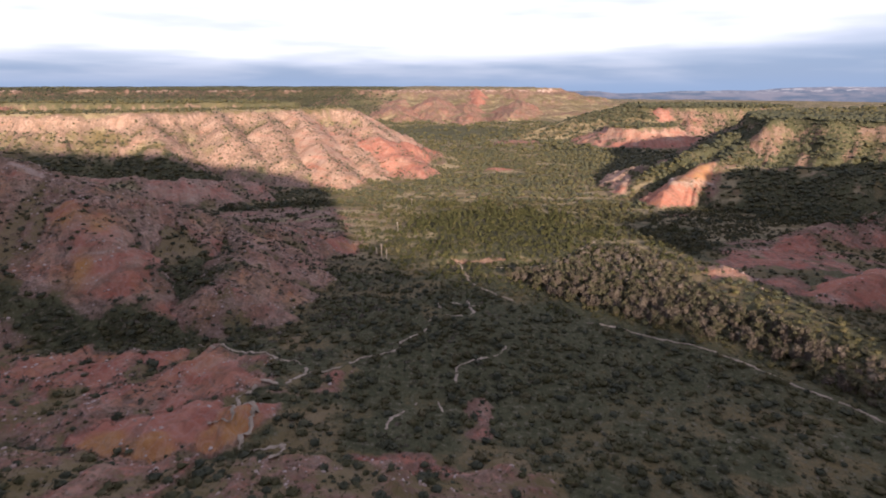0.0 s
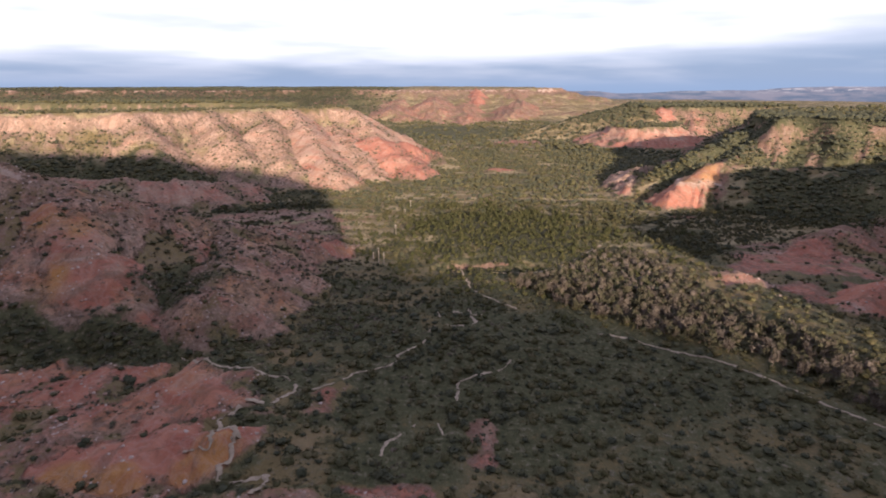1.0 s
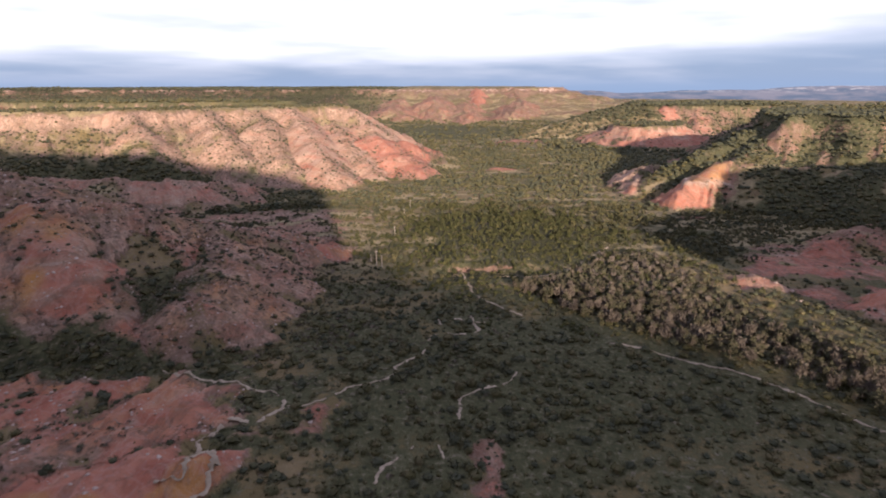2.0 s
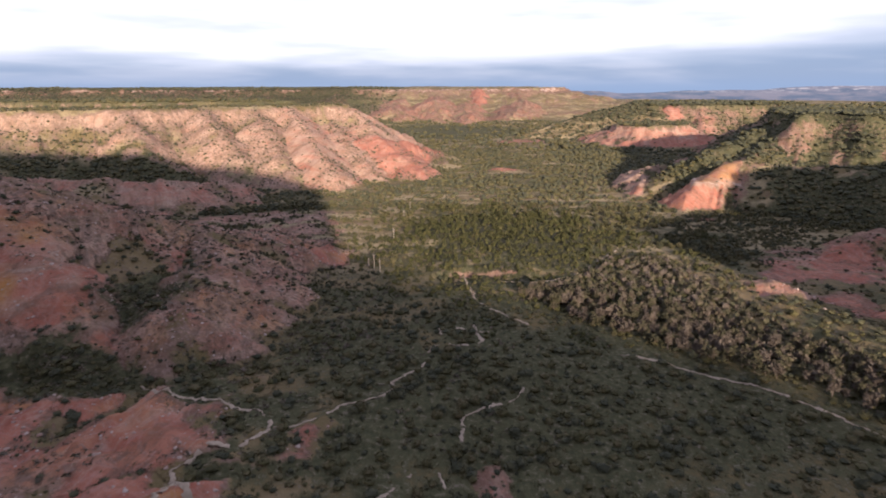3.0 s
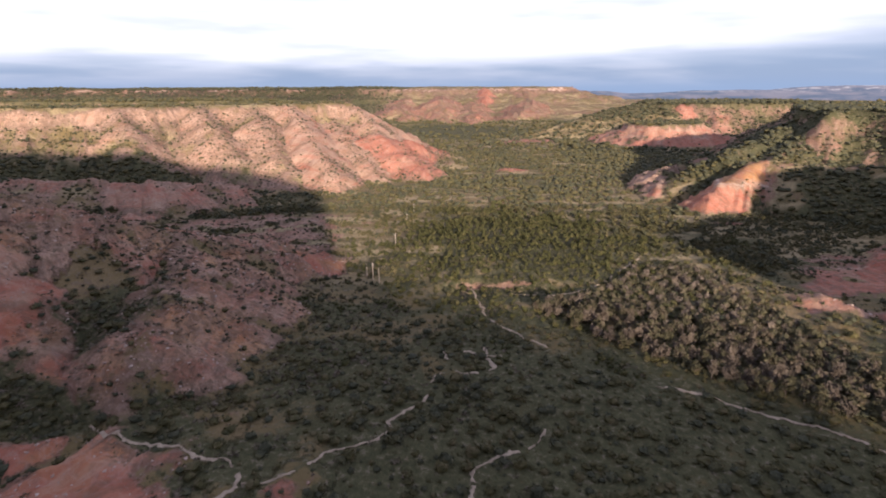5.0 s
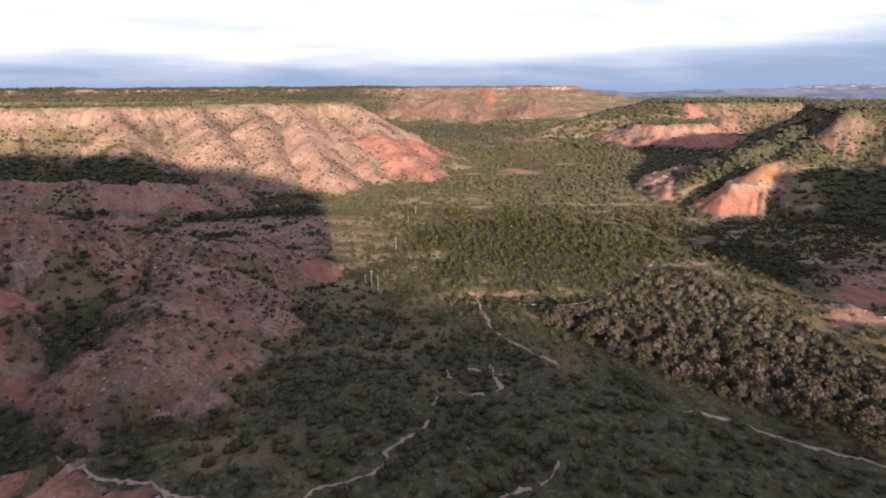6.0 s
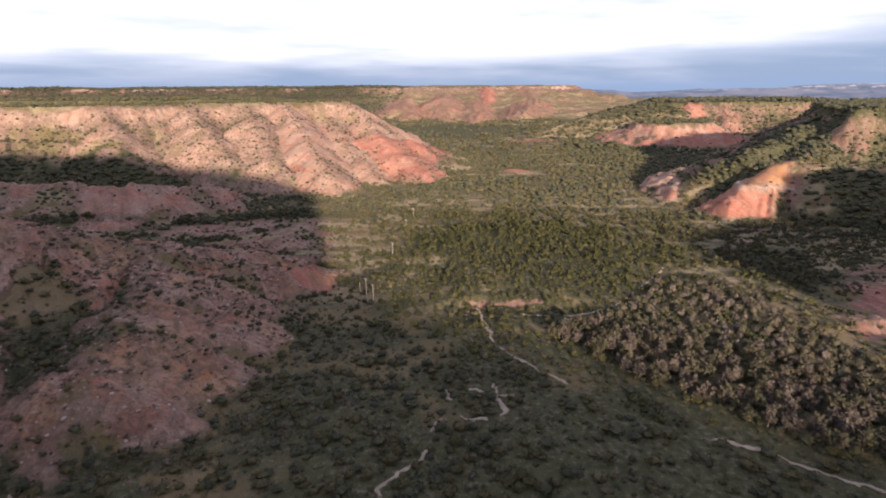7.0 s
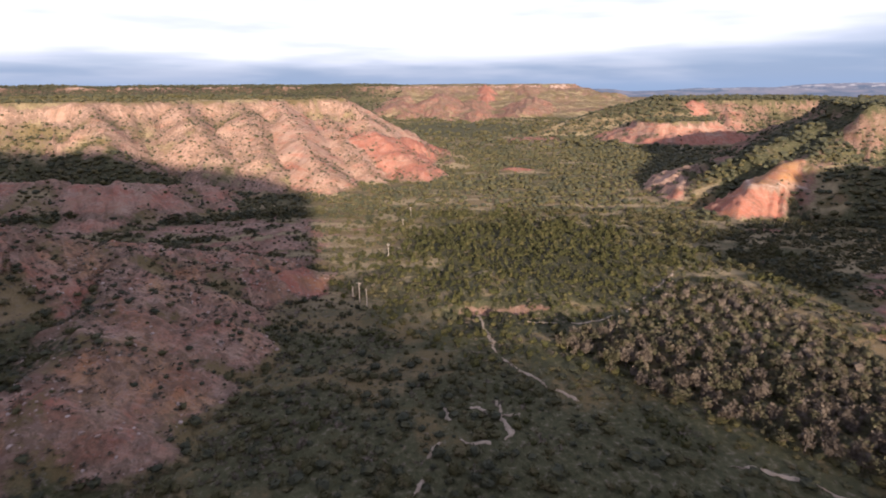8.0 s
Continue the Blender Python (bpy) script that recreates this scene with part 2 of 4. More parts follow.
def along(x, y, pts, closed):
    """Distance to a line of points, the length along it at the nearest place and round its bends, the height there, whether inside, and the plain length."""
    best = np.full(x.shape, 1e9)
    arc, high, bend = np.zeros(x.shape), np.zeros(x.shape), np.zeros(x.shape)
    inside = np.zeros(x.shape, bool)
    run = 0.0
    for a, b in zip(pts, pts[1:] + pts[:1] if closed else pts[1:]):
        ex, ey = b[0] - a[0], b[1] - a[1]
        size = math.hypot(ex, ey)
        t = np.clip(((x - a[0]) * ex + (y - a[1]) * ey) / size ** 2, 0, 1)
        ox, oy = x - a[0] - t * ex, y - a[1] - t * ey
        d = np.hypot(ox, oy)
        near = d < best
        best = np.where(near, d, best)
        arc = np.where(near, run + t * size, arc)
        bend = np.where(near, 12 * np.arctan2(ox, -oy), bend)
        if len(a) > 2:
            high = np.where(near, a[2] + t * (b[2] - a[2]), high)
        if closed and ey:
            cross = ((a[1] > y) != (b[1] > y)) & (x < a[0] + (y - a[1]) * ex / ey)
            inside ^= cross
        run += size
    return best, arc + bend, high, inside, arc


# mesas: rim, top, width of the slope, share of the cliff in the drop, gullies' depth, bareness, tint (0 red, 1 tan)
MESAS = {
    "west": dict(rim=[(-131, 850), (-215, 792), (-304, 744), (-372, 690), (-446, 655), (-640, 640), (-900, 620), (-1300, 700), (-1300, 790), (-900, 715), (-640, 728), (-460, 745), (-350, 815), (-240, 865), (-160, 890)],
                 top=69, wide=165, cliff=0.12, gully=34, bare=0.62, tint=0.74, cap=0.06),
    "west_back": dict(rim=[(-345, 1330), (-700, 1290), (-1300, 1350), (-1300, 1500), (-500, 1480)], top=61, wide=120, cliff=0.3, gully=14, bare=0.40, tint=0.6, cap=0.0),
    "far": dict(rim=[(520, 2480), (330, 2330), (60, 2390), (-160, 2280), (-420, 2380), (-800, 2150), (-1250, 2250), (-1700, 1980), (-2600, 2050), (-4200, 1700), (-4200, 4700), (300, 4700), (560, 3300)],
                top=84, wide=520, cliff=0.12, gully=150, bare=0.40, tint=0.50, cap=0.00),
    "east_back": dict(rim=[(405, 1235), (440, 1200), (470, 1215), (520, 1195), (640, 1220), (780, 1250), (800, 1400), (570, 1460), (450, 1410)],
                      top=55, wide=110, cliff=0.12, gully=18, bare=0.42, tint=0.45, cap=0.0),
    "east_bench": dict(rim=[(318, 1092), (338, 1058), (375, 1040), (420, 1042), (452, 1075), (485, 1150), (400, 1190)], top=24, wide=74, cliff=0.26, gully=14, bare=1.0, tint=0.5, cap=0.20),
    "east": dict(rim=[(345, 588), (352, 650), (420, 760), (700, 900), (1300, 900), (1300, 330), (620, 350), (480, 470), (405, 545)],
                 top=67, wide=120, cliff=0.10, gully=26, bare=0.47, tint=0.5, cap=0.0),
    # next three: unseen, added and shaped to cast the floor and eastern shade
    "south": dict(rim=[(-400, -60), (-168, -78), (12, -176), (64, -242), (72, -300), (97, -388), (156, -490), (270, -562), (335, -612), (400, -690), (400, -1500), (-1400, -1500), (-1400, -60)],
                  top=198.5, wide=110, cliff=0.3, gully=6, bare=0.6, tint=0.6, cap=0.2),
    "near_east": dict(rim=[(201, 164), (214, 120), (226, -20), (800, -20), (800, 240), (256, 214)], top=60, wide=34, cliff=0.4, gully=4, bare=0.6, tint=0.4, cap=0.2),
    "east_rim": dict(rim=[(324, 205), (330, 60), (800, 40), (800, 240), (400, 225)], top=102, wide=40, cliff=0.4, gully=4, bare=0.6, tint=0.5, cap=0.2),
    "near_west": dict(rim=[(-262, 232), (-330, 250), (-420, 290), (-700, 240), (-700, 60), (-300, 120)], top=75, wide=80, cliff=0.3, gully=10, bare=0.6, tint=0.4, cap=0.20),
}

# spurs: crest (x, y, height), fall per metre, round of the crest, gullies' depth, bareness, tint, ochre
SPURS = [
    ([(-330, 266, 88), (-255, 274, 74), (-206, 277, 62), (-179, 278, 52), (-152, 295, 38.5), (-136, 310, 28), (-110, 326, 16), (-84, 346, 6), (-58, 368, -4)], 0.62, 6, 18, 0.56, 0.60, 0.45),
    ([(-176, 262, 48), (-158, 243, 36), (-140, 228, 24), (-128, 214, 9)], 0.75, 7, 8, 0.85, 0.4, 0.9),
    ([(-122, 312, 23), (-110, 280, 21), (-100, 245, 17.5), (-95, 220, 14), (-91, 203, 1)], 0.55, 5, 12, 0.58, 0.60, 0.45),
    ([(-215, 262, 55), (-205, 228, 33), (-195, 205, 16)], 0.6, 7, 12, 0.55, 0.7, 0.2),
    ([(-360, 512, 17), (-286, 504, 18), (-240, 530, 12), (-197, 572, 3), (-180, 585, -9)], 0.30, 4, 15, 0.74, 0.56, 0.0),
    ([(-200, 185, 4), (-150, 185, 1.5), (-120, 185, 3.4), (-105, 185, 3.6), (-94, 185, 1), (-80, 185, 3.4), (-70, 184, 1.2)], 0.40, 3, 3, 0.92, 0.22, 0.5),
    ([(-210, 160, 8), (-140, 160, 5.5), (-100, 160, 5), (-76, 158, 5.5), (-66, 156, 3)], 0.13, 6, 8, 0.80, 0.22, 0.25),
    ([(-93, 134, 8), (-84, 132, 11), (-74, 132, 11.3), (-68, 132, 9.8), (-58, 132, 10.5), (-50, 130, 5)], 0.46, 6, 5, 0.95, 0.16, 0.8),
    ([(-210, 140, 14), (-125, 140, 9), (-96, 138, 6.5)], 0.2, 6, 6, 0.55, 0.35, 0.1),
    ([(-140, 86, 26), (-60, 84, 22), (0, 96, 15), (18, 112, 8)], 0.50, 8, 6, 0.45, 0.3, 0.0),
    ([(70, 352, -6), (112, 342, -2.5), (150, 290, 0), (166, 228, 3), (180, 180, 5), (202, 120, 9)], 0.16, 10, 1, 0.1, 0.6, 0.0),
    ([(184, 242, 4), (215, 254, 12), (260, 262, 20)], 0.70, 5, 6, 0.85, 0.2, 0.1),
    ([(148, 298, 1), (158, 291, 2.6), (167, 284, 1.4), (177, 276, -1.5)], 0.42, 3, 6, 0.80, 0.75, 0.6),
    ([(208, 342, -5), (250, 356, 4), (300, 372, 13), (330, 378, 18), (420, 390, 30)], 0.55, 6, 11, 0.6, 0.1, 0.0),
    ([(380, 604, 62), (310, 572, 40), (270, 541, 28)], 0.60, 6, 10, 0.30, 0.5, 0.0),
    ([(272, 541, 28.5), (264, 537, 28.5), (246, 528, 22), (222, 515, 13.5), (208, 504, 3), (200, 492, -7)], 0.58, 3, 6, 0.97, 0.32, 0.5),
    ([(266, 540, 27), (309, 512, 27), (365, 478, 28), (430, 430, 30)], 0.72, 12, 13, 0.40, 0.3, 0.0),
    ([(318, 610, 48), (280, 585, 37), (252, 570, 30), (236, 575, 20)], 0.62, 6, 8, 0.30, 0.5, 0.0),
    ([(345, 640, 55), (305, 705, 16), (270, 760, -6)], 0.5, 8, 6, 0.2, 0.5, 0.0),
    ([(242, 634, 14), (219, 626, 12.5), (206, 612, 6)], 0.62, 3, 7, 0.85, 0.8, 0.0),
    ([(204, 588, 3), (192, 574, 1), (180, 562, -8)], 0.55, 3, 6, 0.85, 0.8, 0.0),
    ([(-20, 2290, 62), (-34, 2050, 50), (-30, 1900, 47), (-16, 1790, 16), (-10, 1680, -8)], 0.42, 6, 40, 0.55, 0.45, 0.0),
    ([(-170, 2200, 50), (-165, 1900, 30), (-150, 1760, 22), (-120, 1660, -8)], 0.36, 8, 40, 0.55, 0.45, 0.0),
    ([(140, 2340, 82), (140, 2230, 62), (132, 2120, 30)], 0.62, 8, 24, 0.9, 0.25, 0.0),
    ([(290, 2330, 82), (300, 2150, 46), (250, 1900, 24), (200, 1740, 10), (170, 1640, -8)], 0.36, 10, 44, 0.50, 0.45, 0.0),
    ([(80, 2200, 40), (60, 1900, 20), (70, 1760, 14), (60, 1640, -8)], 0.36, 10, 36, 0.55, 0.45, 0.0),
    ([(520, 2480, 70), (620, 2420, 44), (760, 2300, 10)], 0.4, 14, 24, 0.3, 0.5, 0.0),
    ([(-420, 2300, 60), (-420, 2060, 44), (-360, 1900, 10)], 0.36, 14, 30, 0.5, 0.3, 0.0),
    ([(470, 1210, 56), (462, 1188, 48), (452, 1168, 32)], 0.75, 8, 12, 0.95, 0.3, 0.0),
    ([(530, 1205, 54), (524, 1175, 42), (512, 1150, 26)], 0.6, 8, 16, 0.6, 0.4, 0.0),
    ([(420, 1250, 60), (310, 1238, 36), (220, 1220, 12), (150, 1205, -6)], 0.33, 12, 16, 0.25, 0.5, 0.0),
    ([(-205, 790, 66), (-168, 725, 42), (-142, 668, 22), (-120, 622, 6), (-106, 592, -12)], 0.62, 5, 12, 0.8, 0.66, 0.0),
    ([(-131, 845, 66), (-100, 785, 36), (-70, 745, 14), (-46, 722, -10)], 0.55, 5, 12, 0.75, 0.68, 0.0),
    ([(-150, 790, 46), (-112, 715, 18), (-78, 668, -6)], 0.5, 6, 12, 0.75, 0.68, 0.0),
    ([(-95, 765, 32), (-66, 735, 17), (-38, 706, 0)], 0.33, 5, 3, 0.92, 0.28, 0.0),
    ([(68, 752, -8.2), (78, 749, -7.0), (90, 752, -8.4)], 0.5, 3, 2, 1.0, 0.0, 0.0),
    ([(-304, 744, 67), (-262, 690, 44), (-228, 650, 20)], 0.62, 6, 12, 0.66, 0.76, 0.0),
    ([(-250, 770, 67), (-212, 706, 42), (-186, 660, 20), (-165, 634, 6)], 0.62, 6, 12, 0.66, 0.76, 0.0),
    ([(-372, 690, 67), (-335, 645, 44), (-308, 612, 26)], 0.62, 6, 12, 0.66, 0.76, 0.0),
    ([(-165, 290, 42), (-142, 330, 22), (-112, 366, 8), (-72, 394, -6)], 0.5, 7, 14, 0.66, 0.45, 0.3),
    ([(-1400, 1330, 88), (-1140, 1300, 74), (-1010, 1290, 52)], 0.5, 10, 24, 0.75, 0.3, 0.0),
    ([(-60, 820, 22), (-25, 840, 8), (0, 850, -6)], 0.45, 8, 7, 0.9, 0.2, 0.0),
]


# the brushy rise behind the bank
RISE = (44, 393, 98, 122)

# brushy draws and slopes: place, half sizes, turn, how dense
# dense brush at (250, 900) and (236, 578) also stands in for ridge shadows
THICKETS = [(-330, 586, 125, 34, 5, 0.9), (-160, 436, 75, 7, 49, 0.35), (-118, 250, 17, 26, 10, 0.5), (-124, 202, 76, 12, -4, 0.95), (365, 660, 60, 70, 0, 0.25), (250, 900, 80, 170, 0, 0.6),
            (320, 460, 70, 42, 0, 0.8), (365, 505, 50, 42, 0, 0.6), (272, 610, 56, 46, 0, 0.75), (236, 578, 34, 36, 0, 0.9), (286, 480, 44, 34, 0, 0.9), (-252, 461, 55, 8, 18, 0.6), (-182, 499, 42, 8, 35, 0.6), (-125, 527, 42, 9, -10, 0.6), (300, 375, 60, 26, 10, 0.3), (400, 590, 60, 40, 0, 0.25), (168, 372, 28, 36, 0, 0.6), (354, 596, 36, 30, 0, 0.85)]


def zone(x, y, cx, cy, rx, ry, turn=0.0):
    """1 inside an oval, falling to 0 at its uneven edge."""
    c, s = math.cos(radians(turn)), math.sin(radians(turn))
    u, v = (x - cx) * c + (y - cy) * s, -(x - cx) * s + (y - cy) * c
    out = np.hypot(u / rx, v / ry)
    w = np.zeros(x.shape)
    q = np.flatnonzero(out < 2.3)
    w[q] = ease(-(out[q] + 0.65 * fbm(x[q], y[q], 28, 3, 401)), -1.35, -0.35)
    return w


def valley(x, y):
    z = -1.8 - 0.030 * np.clip(y - 230, 0, 320) + 8.0 * ease(-y, -178, -70)
    z = z + 1.1 * fbm(x, y, 70, 4, 11) + 0.012 * np.clip(np.abs(x) - 70, 0, 400) + 3.2 * ease(-x, 30, 62) * ease(-y, -215, -165)
    far = ease(np.hypot(x, y), 900, 1500)
    return z + far * 2.0 * fbm(x, y, 220, 3, 15)


def land(x, y):
    """Height, cover (bare, tint, ochre, lush), crests, and the ways along and down the slope at the places given."""
    z = valley(x, y)
    floor = z.copy()
    bare = 0.10 + 0.10 * fbm(x, y, 90, 3, 21)
    tint = np.full(x.shape, 0.55)
    ochre, lush = np.zeros(x.shape), 0.5 + 0.25 * fbm(x, y, 120, 3, 23)
    crest = np.full(x.shape, 0.5)
    run, down = x.copy(), y.copy()
    wx, wy = x + 10 * fbm(x, y, 55, 2, 31), y + 10 * fbm(x, y, 55, 2, 37)
    for i, (name, m) in enumerate(MESAS.items()):
        plain = name in ("south", "near_west", "near_east", "east_rim")
        wide = m["wide"]
        px, py = zip(*m["rim"])
        out = wide * 1.1 + m["gully"] + 30
        q = np.flatnonzero((x > min(px) - out) & (x < max(px) + out) & (y > min(py) - out) & (y < max(py) + out))
        d, arc, _, inside, _ = along((x if plain else wx)[q], (y if plain else wy)[q], m["rim"], True)
        d = np.where(inside, -d, d)
        keep = d < out
        q, d, arc = q[keep], d[keep], arc[keep]
        X, Y, Z, low = x[q], y[q], z[q], floor[q]
        cut = ridged(arc, d * 0.22, m["gully"] * 3.0, 3, 51 + 7 * i)
        d2 = d - (cut - 0.55) * m["gully"] * ease(d, -0.05 * wide, 0.35 * wide) * 1.2 - 3 * fbm(X, Y, 14, 3, 71 + i) * ease(d, 0, 12)
        t = np.clip(d2 / wide, 0, 1)
        c = m["cliff"]
        fall = c * ease(d2, 0, 0.09 * wide) + (1 - c) * (0.75 * t + 0.25 * (1 - (1 - t) ** 2.2))
        # ledges of harder beds step the slope
        fall = fall + (0.042 * np.sin(fall * 25 + 3 * fbm(X, Y, 300, 2, 89)) if name == "far" else 0) + 0.018 * np.sin(fall * 38 + 2 * fbm(X, Y, 60, 1, 91 + i)) * ease(t, 0.02, 0.2) * ease(-t, -0.95, -0.7)
        top = m["top"] + 1.6 * fbm(X, Y, 60, 2, 81 + i) + 4 * ease(-d, 0, 120) * fbm(X, Y, 260, 1, 85 + i)
        rill = (5.5 if name == "west" else 3.2) * (1 - ridged(arc, d * 0.10, 15, 3, 97 + i)) * min(wide / 120, 1.6) * ease(t, 0.03, 0.2) * ease(-t, -1.0, -0.75)
        h = np.where(fall < 1, top - (top - low) * fall - rill, low - 1)
        here = h > Z
        crest[q[here]] = 0.5 * cut[here] + 0.5 * (1 - rill[here] / 3.2)
        q, h, fall, t = q[here], h[here], fall[here], t[here]
        run[q], down[q] = arc[here], d[here]
        z[q] = h
        body = ease(fall, 0.0, 0.06) * ease(-fall, -1.0, -0.86)
        bare[q] = 0.12 + (m["bare"] - 0.12) * body + (m["cap"] + (0.16 if name == "west" else 0.10) * ease(fbm(arc[here], d[here], 90, 2, 95 + i), 0.1, 0.45)) * ease(t, 0.005, 0.02) * ease(-t, -0.14, -0.06)
        tint[q] = m["tint"] + 0.14 * ease(-fall, -0.30, -0.05) - (0.2 if name == "west" else 0.45) * ease(fall, 0.60, 0.95)
        if name == "far":
            ledge = ease(t, 0.003, 0.012) * ease(-t, -0.065, -0.03) * ease(fbm(arc[here], d[here], 120, 2, 99 + i) - 0.35 * ease(-x[q], 200, 350), -0.45, -0.05)
            bare[q], tint[q] = np.maximum(bare[q], 0.95 * ledge), np.maximum(tint[q], ledge)
        lush[q], ochre[q] = {"east": 0.7, "east_back": 0.7, "west": 0.46, "west_back": 0.7, "far": 0.5}.get(name, 0.35), 0.0
    for i, (pts, k, soft_top, gully, b, tn, oc) in enumerate(SPURS):
        px, py, pz = zip(*pts)
        out = (max(pz) + 15) / k + 15
        q = np.flatnonzero((x > min(px) - out) & (x < max(px) + out) & (y > min(py) - out) & (y < max(py) + out))
        d, arc, high, _, plain_arc = along(x[q] + 0.45 * (wx[q] - x[q]), y[q] + 0.45 * (wy[q] - y[q]), pts, False)
        d2 = np.sqrt(d * d + soft_top ** 2) - soft_top
        keep = high - k * d2 + 6 + 0.6 * gully > z[q]
        q, d, arc, high, d2, plain_arc = q[keep], d[keep], arc[keep], high[keep], d2[keep], plain_arc[keep]
        X, Y = x[q], y[q]
        cut = ridged(arc, d * 0.2, max(gully, 2) * 3.2, 3, 151 + 5 * i)
        h = high + 1.2 * fbm(X, Y, 16, 4, 171 + i) * (0.3 if b < 0.2 else 1) - k * d2 - (0.62 - cut) * gully * 0.55 * ease(d, 1, 14)
        gap = h - z[q]
        here = gap > 0
        q, h, X, Y = q[here], h[here], X[here], Y[here]
        run[q], down[q] = plain_arc[here], d[here]
        foot = ease(gap[here], 0, 3.0)
        crest[q] = 0.55 + (cut[here] - 0.55) * ease(d[here], 1, 12)
        z[q] = h
        bare[q] += (b - bare[q]) * foot
        tint[q] += (tn - tint[q]) * foot
        ochre[q] += (oc * ease(fbm(X, Y, 26, 2, 191), -0.05, 0.4) - ochre[q]) * foot
        if b > 0.3:
            lush[q] = 0.3
    # bare red patches on the valley floor
    for px, py, rx, ry, tn in PATCHES:
        q = np.flatnonzero((np.abs(x - px) < 1.6 * rx) & (np.abs(y - py) < 1.6 * ry))
        d = np.hypot((x[q] - px) / rx, (y[q] - py) / ry) + 0.7 * fbm(x[q], y[q], 14, 3, 211)
        w = ease(-d, -1.1, -0.5)
        bare[q] += (0.86 - bare[q]) * w
        tint[q] += (tn - tint[q]) * w
        z[q] -= 0.8 * w * ease(-d, -0.9, -0.3)
    # ridges stay bare, brush follows the gullies
    bare = bare + np.clip((crest - 0.55) * np.where(y > 500, 1.0, 1.7), np.where(y > 500, -0.26, -0.55), 0.14) * ease(bare, 0.25, 0.5) * (1 - ease(bare, 0.9, 1.0))
    # banded knob: ochre top, pale bed, red foot
    w = zone(x, y, 243, 520, 48, 66, 35) * ease(bare, 0.5, 0.8)
    ochre = ochre + (0.8 * ease(z, 12.5, 14.5) - ochre) * w
    tint = tint + (ease(z, 8.5, 9.5) * (1.0 - 0.45 * ease(z, 11.5, 13.5)) - tint) * w
    ang = np.arctan2(x - 262, 548 - y)
    z = z + w * 1.6 * (ease(z, 8, 10) - ease(z, 12, 16))
    z = z + w * 9.0 * (ridged(ang * 60, np.hypot(x - 262, y - 548) * 0.05, 6.0, 2, 261) - 0.6) * ease(-z, -11, -8) * ease(z, -9, -5)
    # thickets in the draws hide the bare ground
    for cx, cy, rx, ry, turn, dense in THICKETS:
        w = zone(x, y, cx, cy, rx, ry, turn)
        bare = bare * (1 - dense * w)
        lush = lush + (0.9 - lush) * w
    # red clay showing beside the eastern wash
    w = zone(x, y, 212, 304, 42, 46) * ease(fbm(x, y, 22, 2, 265), -0.25, 0.1)
    bare, tint = bare + (0.9 - bare) * w, tint * (1 - w)
    # rills and knobs roughen the bare slopes
    q = np.flatnonzero(bare > 0.22)
    rough = ease(bare[q], 0.22, 0.7) * (0.25 + 0.75 * ease(z[q] - floor[q], 0.5, 6))
    size = np.clip(np.hypot(x[q], y[q]) / 500, 0.8, 1.6) + 1.6 * ease(y[q], 1500, 1700)
    size = size * (1 - 0.75 * ease(y[q], 480, 620) * ease(-y[q], -1100, -1000) * ease(-x[q], 40, 90))
    z[q] += rough * size * (3.6 * (ridged(x[q], y[q], 24, 4, 231) - 0.55) + 1.6 * fbm(x[q], y[q], 8, 3, 241))
    # the brushy rise behind the bank, and the grassy bench east of the wood
    z = z + 4.5 * ease(-np.hypot((x - 38) / 88, (y - 405) / 95), -1.0, -0.35)
    lush = lush * (1 - 0.3 * zone(x, y, -50, 460, 36, 140))
    lush = np.maximum(lush, 0.82 * zone(x, y, 25, 205, 150, 120) * (1 - ease(bare, 0.25, 0.42)))
    lush = np.maximum(lush, 0.95 * zone(x, y, *RISE))
    lush = np.maximum(lush, 0.95 * zone(x, y, 22, 318, 70, 26))
    # cloud shade on the farthest western slopes, put into the colour as dark juniper ground
    w = ease(-x, 150, 450) * ease(y, 1500, 1700) * (1 - ease(tint, 0.8, 0.95))
    bare, lush, tint = bare * (1 - 0.3 * w), lush + (0.95 - lush) * w, tint * (1 - 0.6 * w)
    # an eroded bank beside the wash
    lip = 321 + 3 * np.sin(x / 9.0) + 1.5 * fbm(x, y, 12, 2, 251)
    z = z + 2.6 * ease(y - lip, 0, 1.6) * ease(-np.abs(x - 22), -36, -22) * ease(-(y - lip), -50, -8)
    # a level green meadow far up the valley
    w = ease(-np.hypot((x - 20) / 190, (y - 1390) / 215), -1.1, -0.85)
    lush, bare = lush + (0.80 - lush) * w, bare * (1 - w)
    return z, np.clip(bare, 0, 1), np.clip(tint, 0, 1), np.clip(ochre, 0, 1), np.clip(lush, 0, 1), crest, run, down


# bare patches: place, half sizes, tint
PATCHES = [(-206, 272, 20, 3, 0.95), (79, 752, 20, 16, 0.0), (20, 322, 30, 2.6, 0.45), (-110, 432, 36, 26, 0.5), (-150, 474, 85, 32, 0.6), (13, 150, 5, 13, 0.25), (150, 1120, 60, 40, 0.2), (-72, 352, 20, 12, 0.1),
           (-58, 733, 20, 18, 0.0), (-12, 126, 16, 8, 0.3), (160, 287, 14, 7, 0.55), (174, 279, 9, 4, 0.8), (222, 338, 38, 36, 0.05), (205, 352, 26, 2.6, 0.95), (222, 368, 20, 2.6, 0.95), (159, 393, 9, 6, 0.1), (205, 462, 16, 6, 0.3)]


